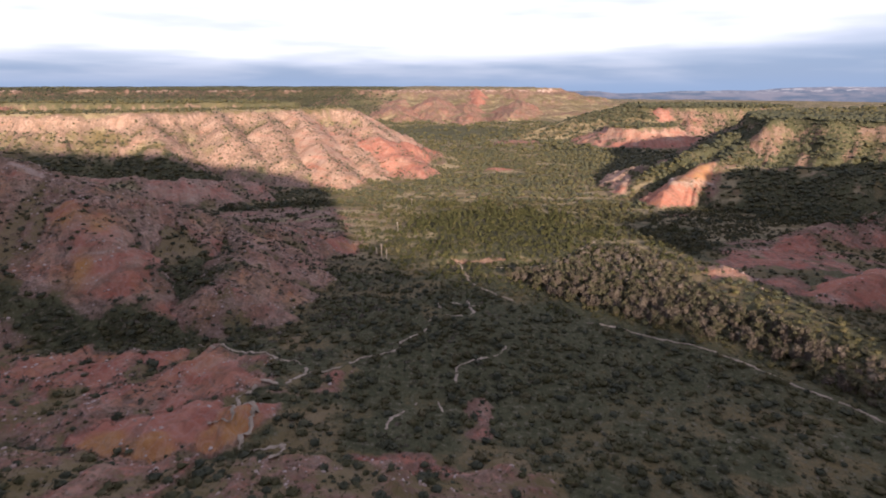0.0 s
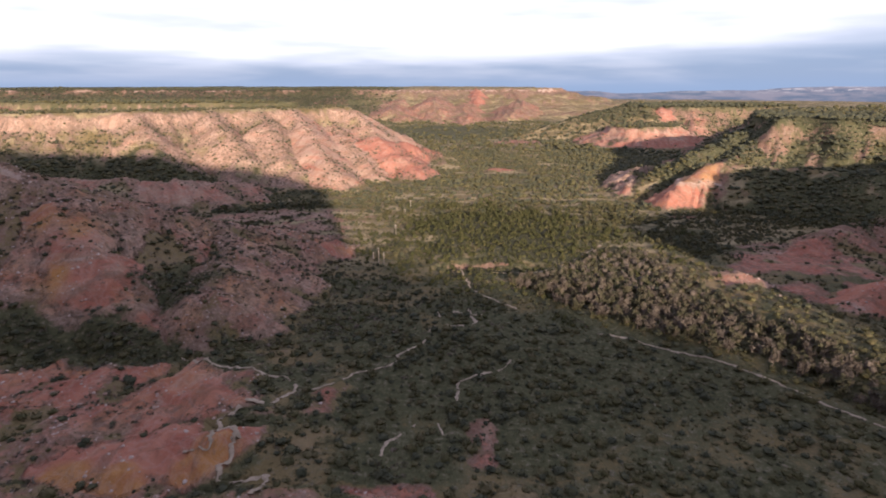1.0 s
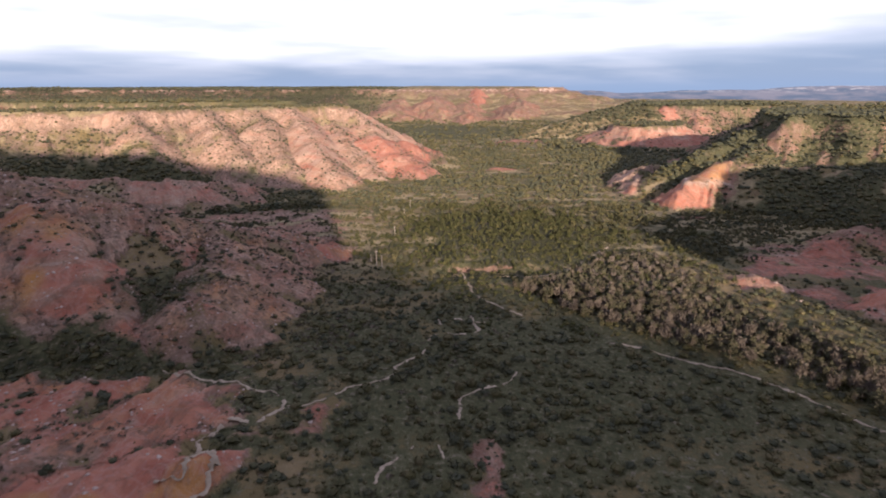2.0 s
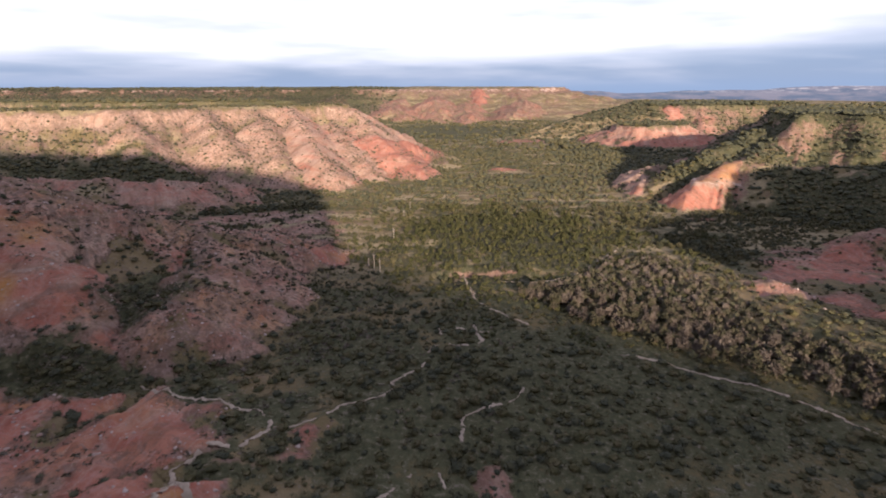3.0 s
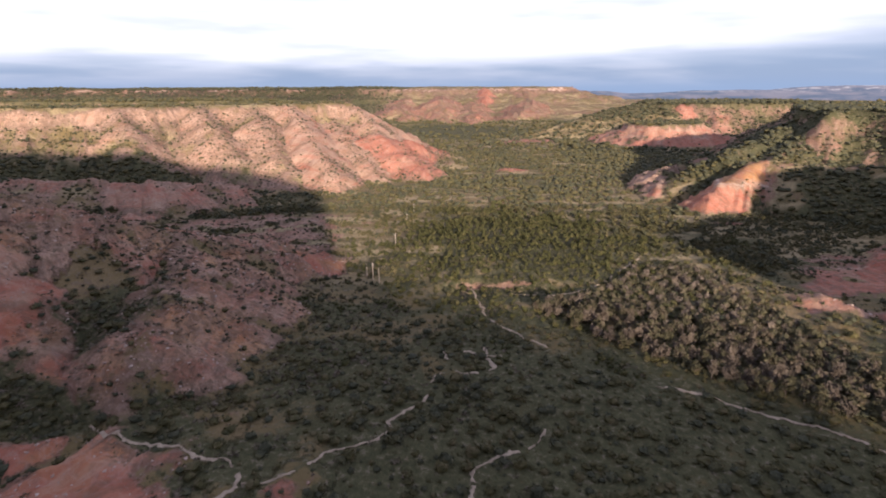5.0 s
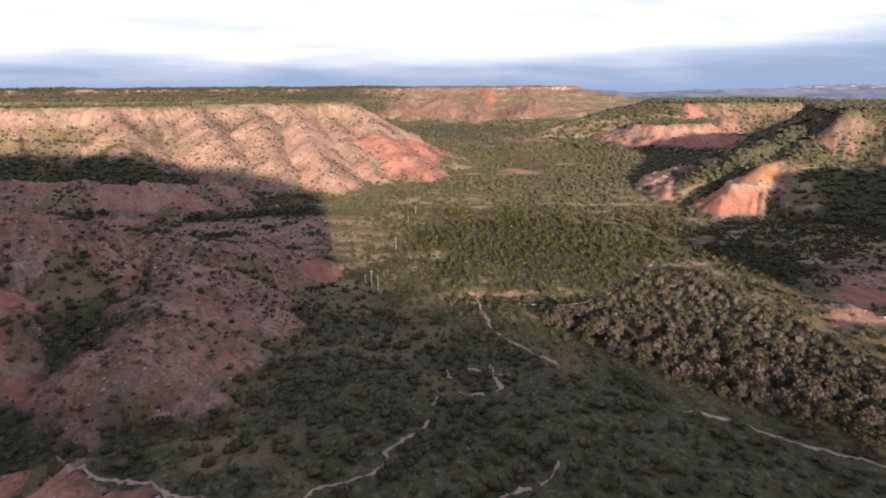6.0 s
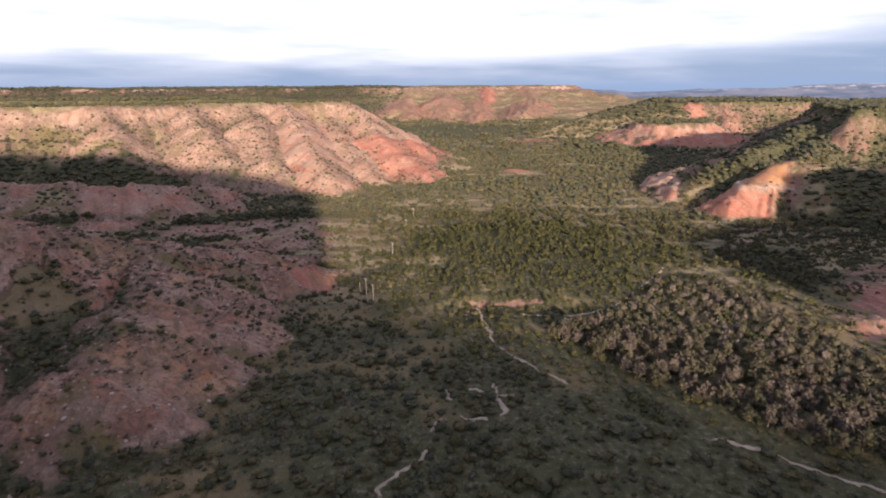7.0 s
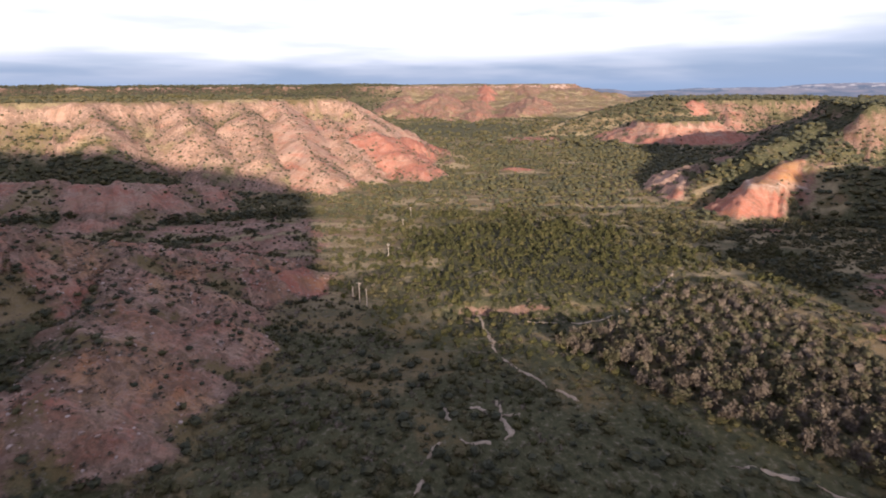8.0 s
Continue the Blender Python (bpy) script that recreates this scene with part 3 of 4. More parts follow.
def build_ground():
    bearing = np.concatenate([np.linspace(-180, -46, 60, endpoint=False), np.linspace(-46, 46, 610), np.linspace(46, 180, 61)[1:-1]])
    reach = np.concatenate([[1.0, 20.0, 40.0, 60.0], np.geomspace(72.0, 4850.0, 580)])
    cx, cy = 0.0, -20.0
    th = np.radians(bearing)
    x = cx + np.outer(reach, np.sin(th)).ravel()
    y = cy + np.outer(reach, np.cos(th)).ravel()
    z, bare, tint, ochre, lush, _, run, down = land(x, y)
    nr, na = len(reach), len(bearing)
    i, j = np.meshgrid(np.arange(nr - 1), np.arange(na), indexing="ij")
    k = (j + 1) % na
    quads = np.stack([i * na + j, i * na + k, (i + 1) * na + k, (i + 1) * na + j], -1).reshape(-1, 4)[:, ::-1]
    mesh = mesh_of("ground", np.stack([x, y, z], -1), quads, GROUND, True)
    for name, values in (("bare", bare), ("tint", tint), ("ochre", ochre), ("lush", lush), ("run", run), ("down", down)):
        mesh.attributes.new(name, "FLOAT", "POINT").data.foreach_set("value", values.astype(np.float32))
    return tagged(new("ground", mesh), "eroded red and tan canyon land with scrubby valley floor", "ground", kind="structure")


def mesh_of(name, verts, faces, mat, smooth=False):
    """A mesh from arrays; all faces have the same number of corners."""
    mesh = bpy.data.meshes.new(name)
    n, c = faces.shape
    mesh.vertices.add(len(verts))
    mesh.vertices.foreach_set("co", np.ascontiguousarray(verts, np.float32).ravel())
    mesh.loops.add(n * c)
    mesh.loops.foreach_set("vertex_index", np.ascontiguousarray(faces, np.int32).ravel())
    mesh.polygons.add(n)
    mesh.polygons.foreach_set("loop_start", np.arange(0, n * c, c, dtype=np.int32))
    mesh.polygons.foreach_set("use_smooth", np.full(n, smooth))
    mesh.materials.append(mat)
    mesh.update(calc_edges=True)
    return mesh


ground = build_ground()


def build_distance():
    """A ring of far mesas that closes the horizon."""
    n, rows = 900, 10
    th = np.linspace(0, 2 * np.pi, n, endpoint=False)
    rim = 74 + 9 * fbm(th * 9, th * 0, 1.0, 4, 301) + 16 * ease(np.sin(th), 0.25, 0.72)
    rim = rim - 40 * (1 - ease(th, 0.30, 0.62)) * ease(th, 0.1, 0.2)
    notch = ease(np.abs(th - 0.235), 0.02, 0.075)
    rim = 52 + (rim - 52) * notch
    verts = []
    for k in range(rows):
        f = k / (rows - 1)
        back = 170 * (f ** 0.8) + 40 * f * fbm(th * 40, th * 0 + f * 0.6, 1.0, 3, 311) * (f < 1)
        r = 4560 + back + (0 if k < rows - 1 else 60)
        z = -14 + (rim + 14) * (f ** 1.25 if k < rows - 2 else 1.0)
        verts.append(np.stack([r * np.sin(th), r * np.cos(th), z], -1))
    v = np.concatenate(verts)
    i, j = np.meshgrid(np.arange(rows - 1), np.arange(n), indexing="ij")
    k = (j + 1) % n
    quads = np.stack([i * n + j, i * n + k, (i + 1) * n + k, (i + 1) * n + j], -1).reshape(-1, 4)[:, ::-1]
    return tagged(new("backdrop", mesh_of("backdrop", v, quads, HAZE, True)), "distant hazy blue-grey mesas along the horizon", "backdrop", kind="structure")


build_distance()

# ---- plants ----
rng = np.random.default_rng(7)


def ico(level):
    bm = bmesh.new()
    bmesh.ops.create_icosphere(bm, subdivisions=level, radius=1.0)
    v = np.array([p.co[:] for p in bm.verts])
    f = np.array([[p.index for p in q.verts] for q in bm.faces])
    bm.free()
    return v, f


def tuft(core, leaves, leaf, rng):
    """A bush of radius about 1: a lumpy core and loose leafy sprays round it. Vertices and triangles."""
    v, f = ico(core)
    v = v * (0.62 + 0.42 * rng.random((len(v), 1)))
    v[:, 2] = v[:, 2] * 0.62 + 0.40
    v[:, 2] = np.maximum(v[:, 2], -0.12)
    parts_v, parts_f, at = [v], [f], len(v)
    if leaves:
        a, h = rng.random(leaves) * 2 * np.pi, rng.random(leaves) ** 0.8
        r = np.sqrt(np.maximum(1 - (h * 0.95) ** 2, 0.04)) * (0.72 + 0.4 * rng.random(leaves))
        c = np.stack([r * np.cos(a), r * np.sin(a), 0.10 + 0.95 * h * (0.8 + 0.4 * rng.random(leaves))], -1)
        tri = c[:, None, :] + leaf * rng.normal(size=(leaves, 3, 3)) * np.array([1, 1, 0.75])
        parts_v.append(tri.reshape(-1, 3))
        parts_f.append(at + np.arange(leaves * 3).reshape(-1, 3))
    return np.concatenate(parts_v), np.concatenate(parts_f)


def strew(name, mat, kinds, x, y, z, size, tall, smooth=False):
    """Many small plants or stones as one mesh."""
    which = rng.integers(0, len(kinds), len(x))
    turn = rng.random(len(x)) * 2 * np.pi
    vs, fs, at = [], [], 0
    for k, (v, f) in enumerate(kinds):
        q = np.flatnonzero(which == k)
        if not len(q):
            continue
        c, s = np.cos(turn[q])[:, None], np.sin(turn[q])[:, None]
        w = np.stack([x[q][:, None] + size[q][:, None] * (v[:, 0] * c - v[:, 1] * s), y[q][:, None] + size[q][:, None] * (v[:, 0] * s + v[:, 1] * c),
                      z[q][:, None] + (size * tall)[q][:, None] * v[:, 2]], -1)
        vs.append(w.reshape(-1, 3))
        fs.append((f[None] + (at + np.arange(len(q)) * len(v))[:, None, None]).reshape(-1, 3))
        at += len(q) * len(v)
    return new(name, mesh_of(name, np.concatenate(vs), np.concatenate(fs), mat, smooth))


def scatter(spacing, near, far, half_angle=47.0):
    """Places on a jittered grid in the fan of land seen, with their height and cover."""
    gx, gy = np.meshgrid(np.arange(-far, far, spacing), np.arange(-20, far, spacing))
    x = (gx + spacing * 0.9 * (rng.random(gx.shape) - 0.5)).ravel()
    y = (gy + spacing * 0.9 * (rng.random(gx.shape) - 0.5)).ravel()
    r = np.hypot(x, y + 20)
    q = (r > near) & (r <= far) & (np.degrees(np.arctan2(np.abs(x), y + 20)) < half_angle) & (y > 30)
    x, y = x[q], y[q]
    return (x, y, *land(x, y))


TRAILS = [
    ("trail", 1.0, [(-100.2, 202.0), (-85.7, 191.6), (-80.7, 190.7), (-71.6, 189.9), (-64.7, 186.9), (-56.6, 188.2), (-50.5, 179.8), (-52.4, 174.0), (-54.8, 167.4)]),
    ("trail", 1.2, [(-57.3, 167.3), (-61.1, 166.1), (-64.8, 162.0), (-67.8, 157.3), (-65.8, 154.2), (-56.6, 142.2), (-55.7, 140.7), (-55.6, 135.3), (-56.5, 130.7), (-55.3, 127.6), (-49.5, 128.8), (-45.5, 131.3), (-44.8, 119.7)]),
    ("trail", 0.9, [(-65.8, 154.2), (-60.4, 135.1), (-63.5, 133.8), (-67.1, 133.8)]),
    ("trail", 0.8, [(-49.6, 179), (-45, 180), (-42, 181.3), (-39, 184.6), (-35.2, 188), (-31.5, 193.3), (-25.3, 195.9), (-18.6, 198.6), (-17, 206), (-14.2, 211.5), (-8.2, 218), (-6.8, 228), (-3.8, 235)]),
    ("trail", 0.7, [(-2.8, 251), (-1.8, 247), (-0.5, 244.3)]),
    ("trail", 1.0, [(1.5, 235.5), (5, 234.3), (9.2, 234.2)]),
    ("trail", 1.1, [(12.4, 254), (12.8, 248), (13.1, 244.3), (14.7, 238), (12.3, 236)]),
    ("trail", 1.0, [(13.2, 247), (15.5, 247.3), (18, 247)]),
    ("trail", 1.3, [(5, 251), (7, 249.5), (8.6, 248.5)]),
    ("trail", 0.8, [(4.8, 174.6), (5.1, 181.3), (6.4, 187.3), (12.2, 191.7), (18.2, 194.8), (23.6, 198.8), (26.2, 204.5)]),
    ("dirt_road", 0.95, [(10, 319), (12.2, 306), (13.8, 297), (14.2, 288), (20.4, 274), (28.2, 263.5), (34.6, 255.4), (43.4, 242), (53.4, 232), (61.5, 226.3), (71, 224), (79.5, 220), (85, 215.6), (91.5, 210.5), (101.4, 204.5), (107.7, 199), (113, 192), (118, 184), (124.2, 172), (132, 160), (138, 146)]),
    ("trail", 0.7, [(28.3, 312.4), (50, 311.3), (68, 321), (86.5, 341.5), (111, 375)]),
    ("trail", 0.8, [(-18, 143.6), (-15.2, 151.7), (-8.5, 161)]),
    ("trail", 0.8, [(-1.8, 161.8), (0.7, 152.5)]),
]


def clear_of_trails(x, y, margin):
    ok = np.ones(x.shape, bool)
    for _, w, pts in TRAILS:
        ok &= along(x, y, pts, False)[0] > w / 2 + margin * 0.7
    return ok


WOOD = [(33, 294), (52, 264), (70, 246), (79, 232), (93, 219), (111, 208), (123, 192), (131, 176), (141, 150), (166, 155), (160, 200), (147, 232), (140, 262), (136, 300), (128, 355), (114, 370), (96, 345), (77, 322), (58, 308)]


def cover(x, y, z, bare, lush):
    """Share of the ground under bushes."""
    share = 0.42 - 0.16 * ease(bare, 0.2, 0.8) - 0.16 * ease(bare, 0.8, 1.0) + 0.25 * (lush - 0.5)
    share = share + (0.26 + 0.2 * ease(bare, 0.3, 0.6)) * fbm(x, y, 34, 3, 411) + 0.10
    open_valley = ease(y, 290, 380) * (1 - ease(bare, 0.15, 0.4))
    share = share + open_valley * (0.16 + 1.05 * fbm(x * 0.3 + y * 0.08, y, 15, 2, 415))
    share = np.maximum(share, 0.92 * zone(x, y, *RISE))
    share = np.maximum(share, 0.5 * zone(x, y, 150, 255, 26, 80, 8))
    share = np.maximum(share, 0.75 * zone(x, y, 22, 309, 60, 22))
    share = share + 0.42 * zone(x, y, 390, 600, 150, 140) + 0.55 * zone(x, y, 450, 1230, 330, 170)
    for t in THICKETS:
        share = np.maximum(share, (0.35 + 0.55 * t[5]) * zone(x, y, *t[:5]))
    share = share * (1 - 0.7 * zone(x, y, 212, 304, 42, 46)) * (1 - 0.9 * zone(x, y, 79, 740, 30, 30)) * (1 - 0.45 * zone(x, y, -52, 440, 26, 90))
    share = share * (1 - 0.5 * zone(x, y, -140, 470, 110, 50)) + 0.14 * zone(x, y, -130, 285, 90, 90) + 0.45 * zone(x, y, 430, 580, 110, 160)
    share = share * (1 - 0.6 * ease(z, 60, 66)) * (1 - 0.95 * zone(x, y, 20, 1390, 200, 220))
    share = share + 0.50 * ease(bare, 0.3, 0.55) * ease(y, 520, 640) * ease(-x, 40, 90)
    return share


def plant_scrub():
    near_kinds = [tuft(1, 52, 0.16, rng) for _ in range(10)]
    mid_kinds = [tuft(1, 36, 0.30, rng) for _ in range(8)]
    far_kinds = [tuft(1, 0, 0.0, rng) for _ in range(5)]
    rm = (450, 1210, 330, 170)
    lots = [(2.7, 70, 330, near_kinds, 1.3), (2.75, 330, 560, mid_kinds, 1.0), (3.9, 560, 1000, far_kinds, 1.2), (9.2, 1000, 1750, far_kinds, 2.1)]
    singles = []
    for spacing, near, far, kinds, grow in lots:
        x, y, z, bare, tint, ochre, lush, crest, *_ = scatter(spacing, near, far)
        inside = along(x, y, WOOD, True)[3]
        share = np.maximum(cover(x, y, z, bare, lush), 0.85 * inside) + np.clip((0.52 - crest) * 1.6, -0.25, 0.6) * ease(bare, 0.2, 0.4)
        share = share * (1 - 0.95 * ease(bare, 0.78, 0.92))
        q = (rng.random(len(x)) < share) & clear_of_trails(x, y, 1.2)
        x, y, z, bare = x[q], y[q], z[q], bare[q]
        size = grow * ((0.42 if far < 600 else 0.75) + 1.35 * rng.random(len(x)) ** 2.2) * (1 - (0.3 if far < 600 else 0.12) * ease(bare, 0.3, 0.6))
        big = zone(x, y, *RISE)
        size = size * (1 - 0.26 * big + (0.22 + 0.3 * ease(y, 430, 500)) * ease(y, 300, 420) * (1 - ease(bare, 0.2, 0.4)))
        if near > 300:
            size = size * (1 + (0.5 if far < 600 else 0.15) * ease(lush[q], 0.55, 0.75) * (1 - big))
        tall = 0.80 + 0.35 * rng.random(len(x)) + 0.45 * big
        z = z - 0.12
        if near == 70:
            # those on the open floor nearest the flight line are single bushes
            rank = np.hypot(x - 0, (y - 190) * 0.9) + 1000 * (bare > 0.45)
            first = np.argsort(rank)[:290]
            singles = [(x[i], y[i], z[i], size[i], tall[i]) for i in first]
            rest = np.setdiff1d(np.arange(len(x)), first)
            x, y, z, size, tall, bare = x[rest], y[rest], z[rest], size[rest], tall[rest], bare[rest]
        juniper = rng.random(len(x)) < 0.4 + 0.4 * (bare > 0.4) + 0.6 * zone(x, y, 390, 600, 150, 140) + 0.6 * zone(x, y, 450, 1230, 330, 170)
        dense = zone(x, y, *RISE) > 0.35
        for pick, mat, name in ((juniper & ~dense, JUNIPER, "juniper_scrub"), (~juniper & ~dense, SCRUB, "mesquite_scrub"), (dense, THICKET, "oak_scrub")):
            if not pick.any():
                continue
            ob = strew(name, mat, kinds, x[pick], y[pick], z[pick], size[pick], tall[pick])
            tagged(ob, "close green oak brush on the sunlit rise" if name == "oak_scrub" else "low olive green scrub dotted over the canyon floor and slopes", "scrub", kind="stuff")
    # close juniper cover on the north-eastern mesa
    x, y, z, bare, *_ = scatter(5.6, 1000, 1500)
    q = (zone(x, y, *rm) > rng.random(len(x))) & (rng.random(len(x)) < 0.75 - 0.6 * ease(bare, 0.5, 0.8))
    x, y, z = x[q], y[q], z[q]
    ob = strew("juniper_scrub", JUNIPER, far_kinds, x, y, z, 1.2 + 1.6 * rng.random(len(x)), np.full(len(x), 0.95))
    tagged(ob, "dark juniper cover on the far mesa's slopes", "scrub", kind="stuff")
    # junipers added on the farthest western slopes to stand in for cloud shade
    x, y, z, bare, *_ = scatter(19.0, 1700, 2900)
    q = (x < -180) & (rng.random(len(x)) < 0.75) & (bare < 0.6)
    x, y, z = x[q], y[q], z[q]
    ob = strew("cloud_shade_junipers", JUNIPER, far_kinds, x, y, z, 3.5 + 4.5 * rng.random(len(x)), np.full(len(x), 0.8))
    tagged(ob, "dark junipers standing in for cloud shade on the farthest canyon walls", "woods", kind="stuff")
    # junipers crowding the eastern mesa's face
    x, y, z, bare, *_ = scatter(4.6, 520, 900)
    q = (zone(x, y, 410, 610, 130, 150) > rng.random(len(x))) & (rng.random(len(x)) < 0.78) & (bare < 0.75)
    x, y, z = x[q], y[q], z[q]
    ob = strew("juniper_scrub", JUNIPER, far_kinds, x, y, z, 0.8 + 1.2 * rng.random(len(x)), np.full(len(x), 1.0))
    tagged(ob, "dark junipers crowding the sunlit eastern mesa face", "scrub", kind="stuff")
    # grey-brown brush over the shaded western hill
    x, y, z, bare, *_ = scatter(2.6, 150, 470)
    q = (zone(x, y, -140, 310, 125, 150, 25) > rng.random(len(x))) & (rng.random(len(x)) < 0.62 + 0.8 * fbm(x, y, 22, 2, 447)) & (bare < 0.85)
    x, y, z = x[q], y[q], z[q]
    sprays = [(v[12:], f[20:] - 12) for v, f in (tuft(1, 11, 0.42, rng) for _ in range(6))]
    ob = strew("dry_brush", BRUSH, sprays, x, y, z - 0.1, 0.5 + 0.8 * rng.random(len(x)) ** 1.5, np.full(len(x), 0.75))
    tagged(ob, "grey-brown dry brush over the shaded stony hill", "brush", kind="stuff")
    # knee-high tufts between the bushes
    x, y, z, bare, tint, ochre, lush, crest, *_ = scatter(1.84, 75, 300)
    q = (rng.random(len(x)) < 0.40 - 0.2 * ease(bare, 0.5, 0.9) + 0.25 * fbm(x, y, 20, 2, 441)) & clear_of_trails(x, y, 0.6) & (bare < 0.9)
    x, y, z = x[q], y[q], z[q]
    sprigs = [(v[12:], f[20:] - 12) for v, f in (tuft(1, 9, 0.36, rng) for _ in range(6))]
    ob = strew("low_brush", SCRUB, sprigs, x, y, z - 0.05, 0.28 + 0.34 * rng.random(len(x)), np.full(len(x), 0.8))
    tagged(ob, "knee-high grey-green brush between the bushes", "brush", kind="stuff")
    return singles


def limb(bm, a, b, ra, rb, sides=6):
    """A tapered round limb from a to b."""
    a, b = Vector(a), Vector(b)
    turn = (b - a).to_track_quat("Z", "Y").to_matrix()
    rings = []
    for p, r in ((a, ra), (a.lerp(b, 0.5) + Vector((rb * 0.6, -rb * 0.4, 0)), (ra + rb) / 2), (b, rb)):
        rings.append([bm.verts.new(p + turn @ Vector((r * math.cos(2 * math.pi * k / sides), r * math.sin(2 * math.pi * k / sides), 0))) for k in range(sides)])
    for lo, hi in zip(rings, rings[1:]):
        for k in range(sides):
            bm.faces.new((lo[k], lo[(k + 1) % sides], hi[(k + 1) % sides], hi[k]))
    bm.faces.new(rings[-1])


def part(name, bm, mat, parent, label=""):
    mesh = bpy.data.meshes.new(name)
    bm.to_mesh(mesh)
    bm.free()
    mesh.materials.append(mat)
    ob = new(name, mesh)
    ob.parent = parent
    return tagged(ob, label)


def crown_mesh(name, tips, reach, count, leaf, mat, narrow, rnd):
    """Leaf sprays gathered round the limbs' tips."""
    c = np.repeat(np.array(tips), count, 0)
    c = c + rnd.normal(size=c.shape) * reach * np.array([1, 1, 0.8])
    n = len(c)
    a = rnd.normal(size=(n, 3)) * leaf
    b = rnd.normal(size=(n, 3)) * leaf * narrow
    if narrow < 0.5:
        a[:, 2] = np.abs(a[:, 2]) * 1.5
    verts = np.stack([c - a * 0.5, c + b, c + a * 0.5, c - b], 1).reshape(-1, 3)
    return mesh_of(name, verts, np.arange(n * 4).reshape(-1, 4), mat)


def make_tree(height, spread, leafy, seed, label):
    rnd = np.random.default_rng(seed)
    tree = tagged(new("tree"), label, "tree", "trees along the wash")
    bm = bmesh.new()
    fork = height * (0.24 + 0.1 * rnd.random())
    lean = rnd.normal(size=2) * 0.25
    limb(bm, (0, 0, -0.5), (lean[0], lean[1], fork), 0.05 * height * 0.55, 0.035 * height * 0.6, 8)
    tips = []
    n = 6 + int(3 * rnd.random())
    for k in range(n):
        a = 2 * math.pi * (k + 0.6 * rnd.random()) / n
        r = spread * (0.45 + 0.5 * rnd.random())
        top = height * (0.55 + 0.38 * rnd.random())
        if k == 0:
            r, top = spread * 0.12, height * 0.95
        end = (lean[0] + r * math.cos(a), lean[1] + r * math.sin(a), top)
        midp = (lean[0] + 0.5 * r * math.cos(a), lean[1] + 0.5 * r * math.sin(a), fork + 0.55 * (top - fork))
        limb(bm, (lean[0], lean[1], fork * 0.95), midp, 0.02 * height, 0.013 * height, 5)
        limb(bm, midp, end, 0.013 * height, 0.005 * height, 4)
        tips.append(end)
        tips.append(midp)
        for _ in range(2):
            a2 = a + rnd.normal() * 0.7
            side = (midp[0] + 0.45 * r * math.cos(a2), midp[1] + 0.45 * r * math.sin(a2), midp[2] + 0.16 * height * rnd.random())
            limb(bm, midp, side, 0.009 * height, 0.004 * height, 4)
            tips.append(side)
    part("trunk", bm, BARK, tree)
    mesh = crown_mesh("crown", tips, spread * 0.22, 19 if leafy else 16, 0.43 if leafy else 0.52, TREE_GREEN if leafy else TREE_DRY, 0.8 if leafy else 0.32, rnd)
    crown = new("crown", mesh)
    crown.parent = tree
    return tree


def make_bush(seed, mat, label):
    rnd = np.random.default_rng(seed)
    bush = tagged(new("bush"), label, "bush", "bushes on the valley floor")
    bm = bmesh.new()
    for k in range(5):
        a = 2 * math.pi * (k + rnd.random()) / 5
        limb(bm, (0.06 * math.cos(a), 0.06 * math.sin(a), -0.1), (0.5 * math.cos(a), 0.5 * math.sin(a), 0.62 + 0.2 * rnd.random()), 0.05, 0.02, 5)
    part("stems", bm, BARK, bush)
    v, f = tuft(1, 90, 0.16, rnd)
    leaves = new("foliage", mesh_of("foliage", v, f, mat))
    leaves.parent = bush
    return bush


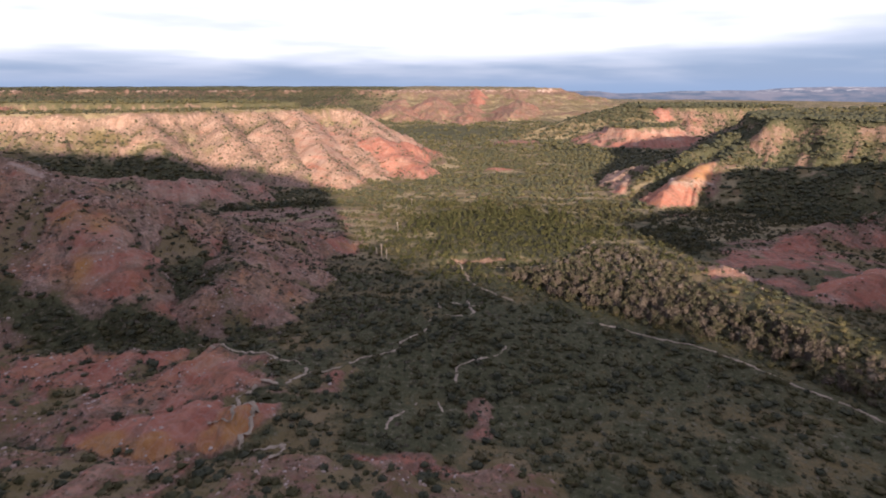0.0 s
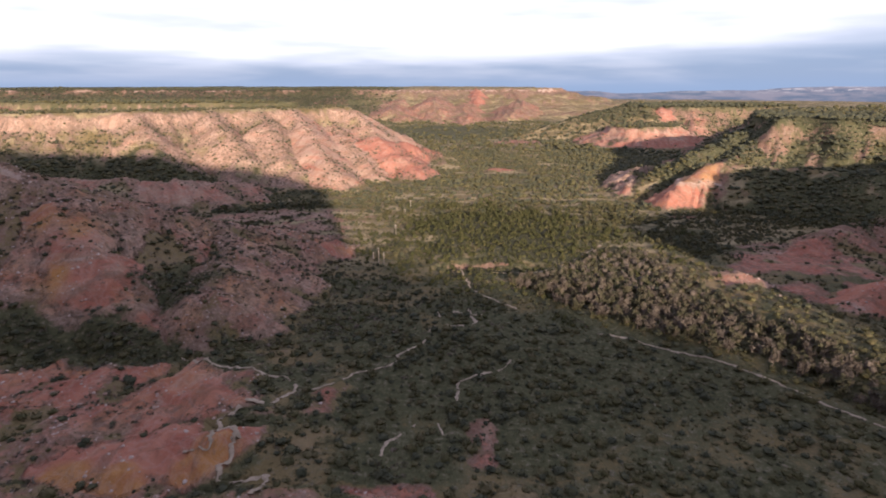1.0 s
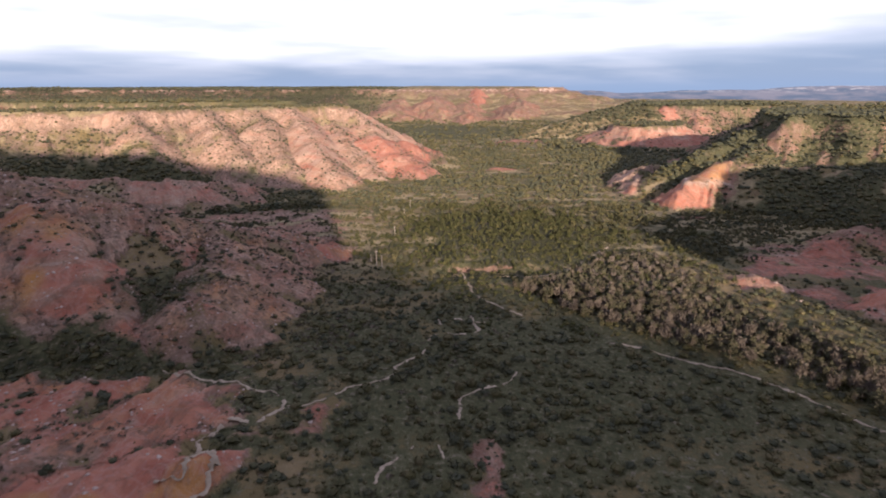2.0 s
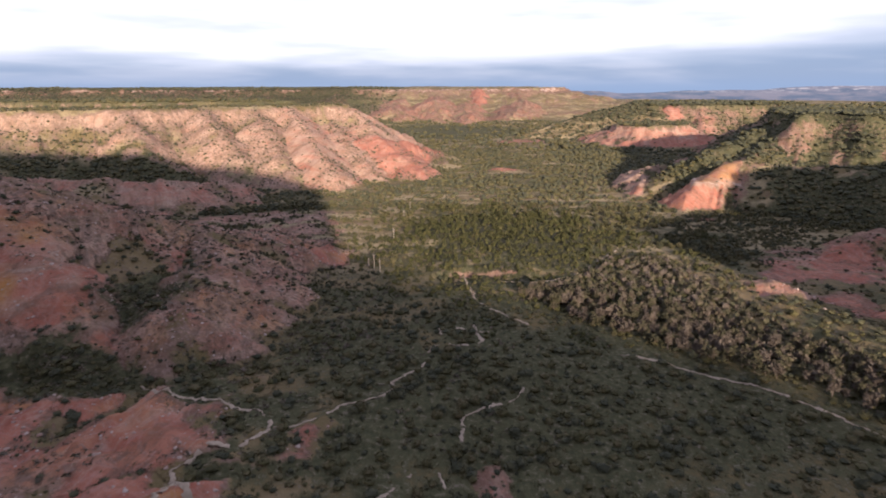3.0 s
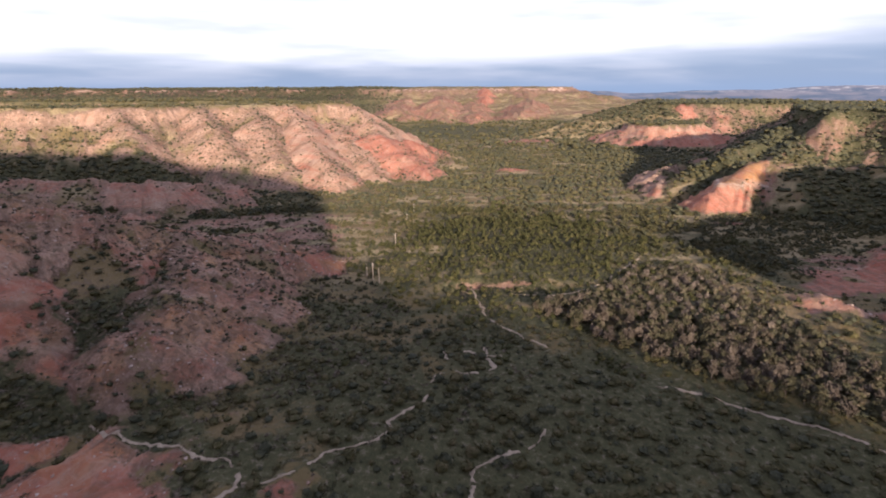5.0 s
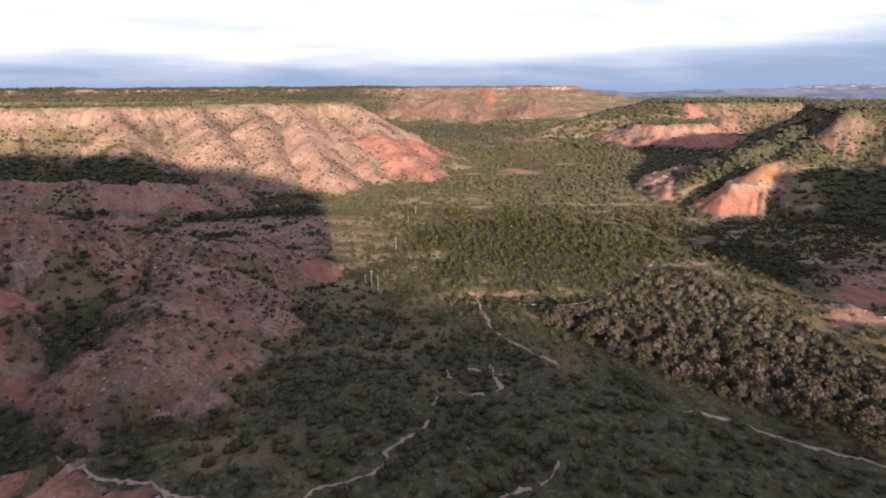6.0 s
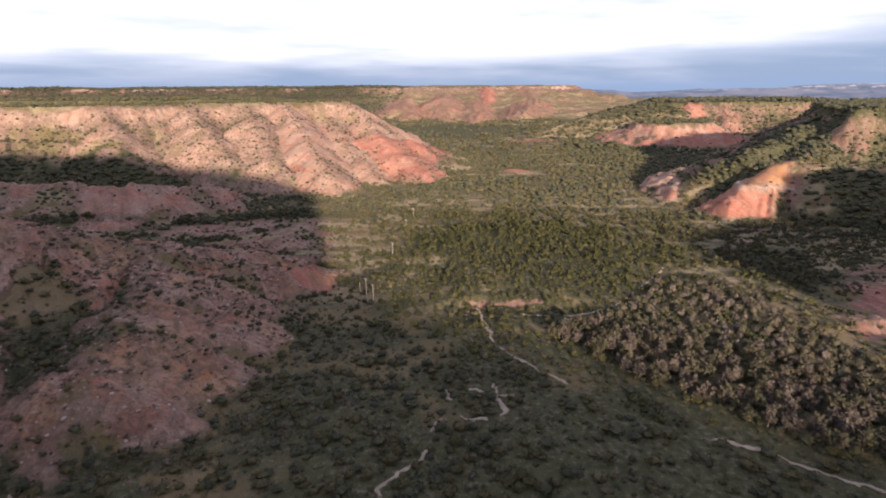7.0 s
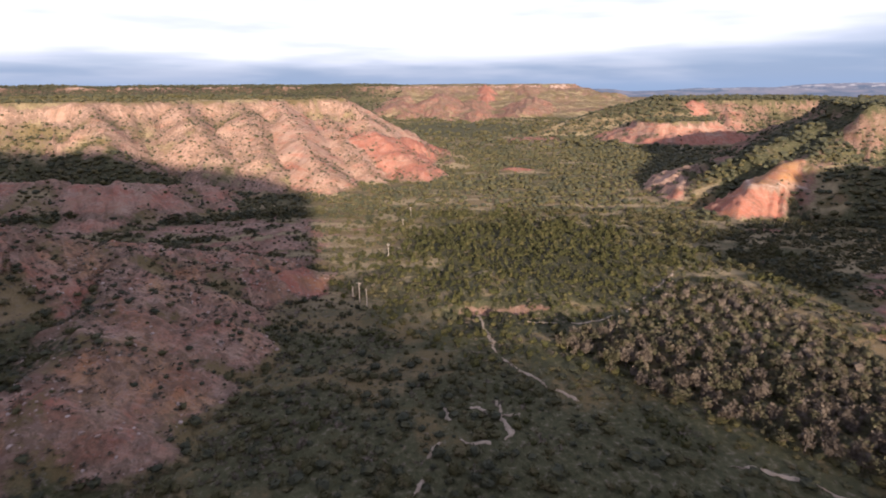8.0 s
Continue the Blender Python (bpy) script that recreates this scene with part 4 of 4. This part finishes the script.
def plant_trees(singles):
    kinds = [(make_bush(500 + k, SCRUB if k % 2 else JUNIPER, "rounded olive mesquite bush on the shaded floor" if k % 2 else "dark green juniper bush on the shaded floor")) for k in range(6)]
    for i, (x, y, z, size, tall) in enumerate(singles):
        m = pose(x, y, z, 0, 0, 57.0 * i) @ Matrix.Diagonal((size, size, size * tall, 1))
        src = kinds[i % len(kinds)]
        if i < len(kinds):
            src.matrix_basis = m
        else:
            copy_thing(src, m).scale = (size, size, size * tall)
    leafy, bare_label = "leafy olive green tree in low sunlight beside the wash", "leafless grey-brown tree with pale twigs beside the wash"
    models = [make_tree(6.4, 2.5, True, 611, leafy), make_tree(7.6, 2.3, False, 612, bare_label), make_tree(5.4, 2.3, True, 613, leafy), make_tree(6.2, 2.5, False, 614, bare_label),
              make_tree(7.2, 2.9, True, 615, leafy), make_tree(5.6, 2.1, False, 616, bare_label)]
    gx, gy = np.meshgrid(np.arange(0, 210, 4.2), np.arange(140, 350, 4.2))
    x, y = (gx + 3.4 * (rng.random(gx.shape) - 0.5)).ravel(), (gy + 3.4 * (rng.random(gx.shape) - 0.5)).ravel()
    q = along(x, y, WOOD, True)[3] & clear_of_trails(x, y, 2.5) & (rng.random(len(x)) < 0.86)
    x, y = x[q], y[q]
    z = land(x, y)[0]
    # barer along the road, greener away from it; the nearest are single trees
    road = along(x, y, next(t for t in TRAILS if t[0] == "dirt_road")[2], False)[0]
    order = np.argsort(np.hypot(x - 40, y - 190))
    for n, i in enumerate(order[:290]):
        dry = rng.random() < (0.55 if road[i] < 32 else 0.32)
        k = int(rng.integers(0, 3)) * 2 + (1 if dry else 0)
        if n < 6:
            k = n
        s = (0.58 + 0.40 * rng.random()) * (1.0 if road[i] < 40 else 0.9)
        m = pose(x[i], y[i], z[i], 0, 0, float(rng.random() * 360))
        if n < 6:
            models[k].matrix_basis = m
            models[k].scale = (s, s, s)
        else:
            copy_thing(models[k], m).scale = (s, s, s)
    rest = order[290:]
    kinds = [tuft(1, 70, 0.15, rng) for _ in range(6)]
    brown = rng.random(len(rest)) < 0.3
    for pick, mat, word in ((~brown, TREE_GREEN, "olive green"), (brown, TREE_DRY, "grey-brown leafless")):
        i = rest[pick]
        ob = strew("thicket_trees", mat, kinds, x[i], y[i], z[i], 1.3 + 0.7 * rng.random(len(i)), 1.4 + 0.5 * rng.random(len(i)))
        tagged(ob, word + " thicket of small trees along the wash", "trees", kind="stuff")


singles = plant_scrub()
plant_trees(singles)


def smooth_line(pts, step):
    out = []
    p = [np.array(q, float) for q in pts]
    p = [2 * p[0] - p[1]] + p + [2 * p[-1] - p[-2]]
    for a, b, c, d in zip(p, p[1:], p[2:], p[3:]):
        n = max(2, int(np.linalg.norm(c - b) / step))
        for k in range(n):
            t = k / n
            out.append(0.5 * (2 * b + (c - a) * t + (2 * a - 5 * b + 4 * c - d) * t * t + (3 * b - a - 3 * c + d) * t ** 3))
    return np.array(out + [p[-2]])


def lay_trail(name, width, pts, seed):
    line = smooth_line(pts, 0.5)
    run = np.arange(len(line)) * 0.5
    way = np.gradient(line, axis=0)
    way /= np.linalg.norm(way, axis=1)[:, None]
    side = np.stack([-way[:, 1], way[:, 0]], -1)
    w = width * np.clip(1 + 1.2 * fbm(run, run * 0, 9, 3, seed), 0.05, 2.2) * 0.5
    shift = 1.1 * fbm(run, run * 0 + 40, 8, 3, seed + 9)
    cols = []
    for f in (-1.0, -0.5, 0.0, 0.5, 1.0):
        ragged = 0.9 * width * fbm(run + 30 * f, run * 0, 1.8, 3, seed + 3) * abs(f)
        p = line + side * (f * w + shift + ragged)[:, None]
        cols.append((p, 0.30 if abs(f) < 0.9 else 0.10))
    z = np.max([land(p[:, 0], p[:, 1])[0] for p, _ in cols], 0)
    verts = np.concatenate([np.column_stack([p, z + up]) for p, up in cols])
    n = len(line)
    i, j = np.meshgrid(np.arange(4), np.arange(n - 1), indexing="ij")
    quads = np.stack([i * n + j, (i + 1) * n + j, (i + 1) * n + j + 1, i * n + j + 1], -1)
    # worn through in stretches, grown over between
    kept = fbm(run[:-1], run[:-1] * 0 + 7, 13, 3, seed + 21) > (-0.58 if name == "dirt_road" else -0.7 if width > 0.85 else -0.42)
    if name == "dirt_road":
        kept &= (line[:-1, 0] < 35.5) | (line[:-1, 0] > 64)
    quads = quads[:, kept].reshape(-1, 4)[:, ::-1]
    label = "pale dirt road winding beside the wash" if name == "dirt_road" else "pale worn foot trail through dark scrub"
    tagged(new(name, mesh_of(name, verts, quads, TRAIL, True)), label, "trail", kind="structure")


for k, (name, width, pts) in enumerate(TRAILS):
    lay_trail(name, width, pts, 500 + 10 * k)


def strew_rocks():
    kinds = []
    for _ in range(6):
        v, f = ico(1)
        v = v * (0.7 + 0.5 * rng.random((len(v), 1))) * np.array([1.0, 0.75, 0.6])
        kinds.append((v, f))
    x, y, z, bare, _, _, _, crest, *_ = scatter(2.0, 80, 420)
    q = (bare > 0.35) & (np.abs(crest - 0.5) > 1e-9) & (np.abs(y - 322) > 8) & (fbm(x, y, 18, 2, 431) > -0.1) & (rng.random(len(x)) < 0.4) & clear_of_trails(x, y, 0.5)
    x, y, z = x[q], y[q], z[q]
    size = 0.2 + 0.8 * rng.random(len(x)) ** 2.5
    tagged(strew("boulders", ROCK, kinds, x, y, z, size, np.full(len(x), 1.0)), "pale sandstone boulders strewn over the red slopes", "rocks", kind="stuff")


strew_rocks()


# ---- power line ----
def make_pole(x, y, height, turn, arm, label):
    z = float(land(np.array([x * 1.0]), np.array([y * 1.0]))[0][0])
    pole = tagged(new("utility_pole"), label, "utility pole", "poles of the power line")
    pole.matrix_basis = pose(x, y, z, 0, 0, turn)
    bm = bmesh.new()
    limb(bm, (0, 0, -0.6), (0, 0, height), 0.21, 0.15, 10)
    part("post", bm, POLE, pole)
    if arm:
        bm = bmesh.new()
        bmesh.ops.create_cube(bm, size=1.0, matrix=Matrix.Translation((0, 0.2, height - 0.7)) @ Matrix.Diagonal((arm, 0.12, 0.16, 1)))
        bmesh.ops.bevel(bm, geom=bm.edges[:], offset=0.02, segments=1, affect="EDGES")
        part("crossarm", bm, POLE, pole)
        for dx in (-0.45 * arm, 0.0, 0.45 * arm):
            bm = bmesh.new()
            for k, r in ((0, 0.05), (1, 0.09), (2, 0.06), (3, 0.09)):
                bmesh.ops.create_cone(bm, cap_ends=True, segments=8, radius1=r, radius2=r * 0.8, depth=0.08, matrix=Matrix.Translation((dx, 0.2, height - 0.58 + 0.08 * k)))
            part("insulator", bm, METAL, pole, "small grey insulator")


pale = "tall weathered wooden utility pole standing in dry grass"
for px, py, tall, arm in ((-43.6, 340, 5.4, 0), (-39.6, 334, 9.8, 1.9), (-36, 330, 8.2, 0), (-34.4, 399, 9.0, 1.9), (-33.4, 481, 6.0, 1.9), (-30, 510, 8.6, 1.9)):
    make_pole(px, py, tall, -5, arm, pale)
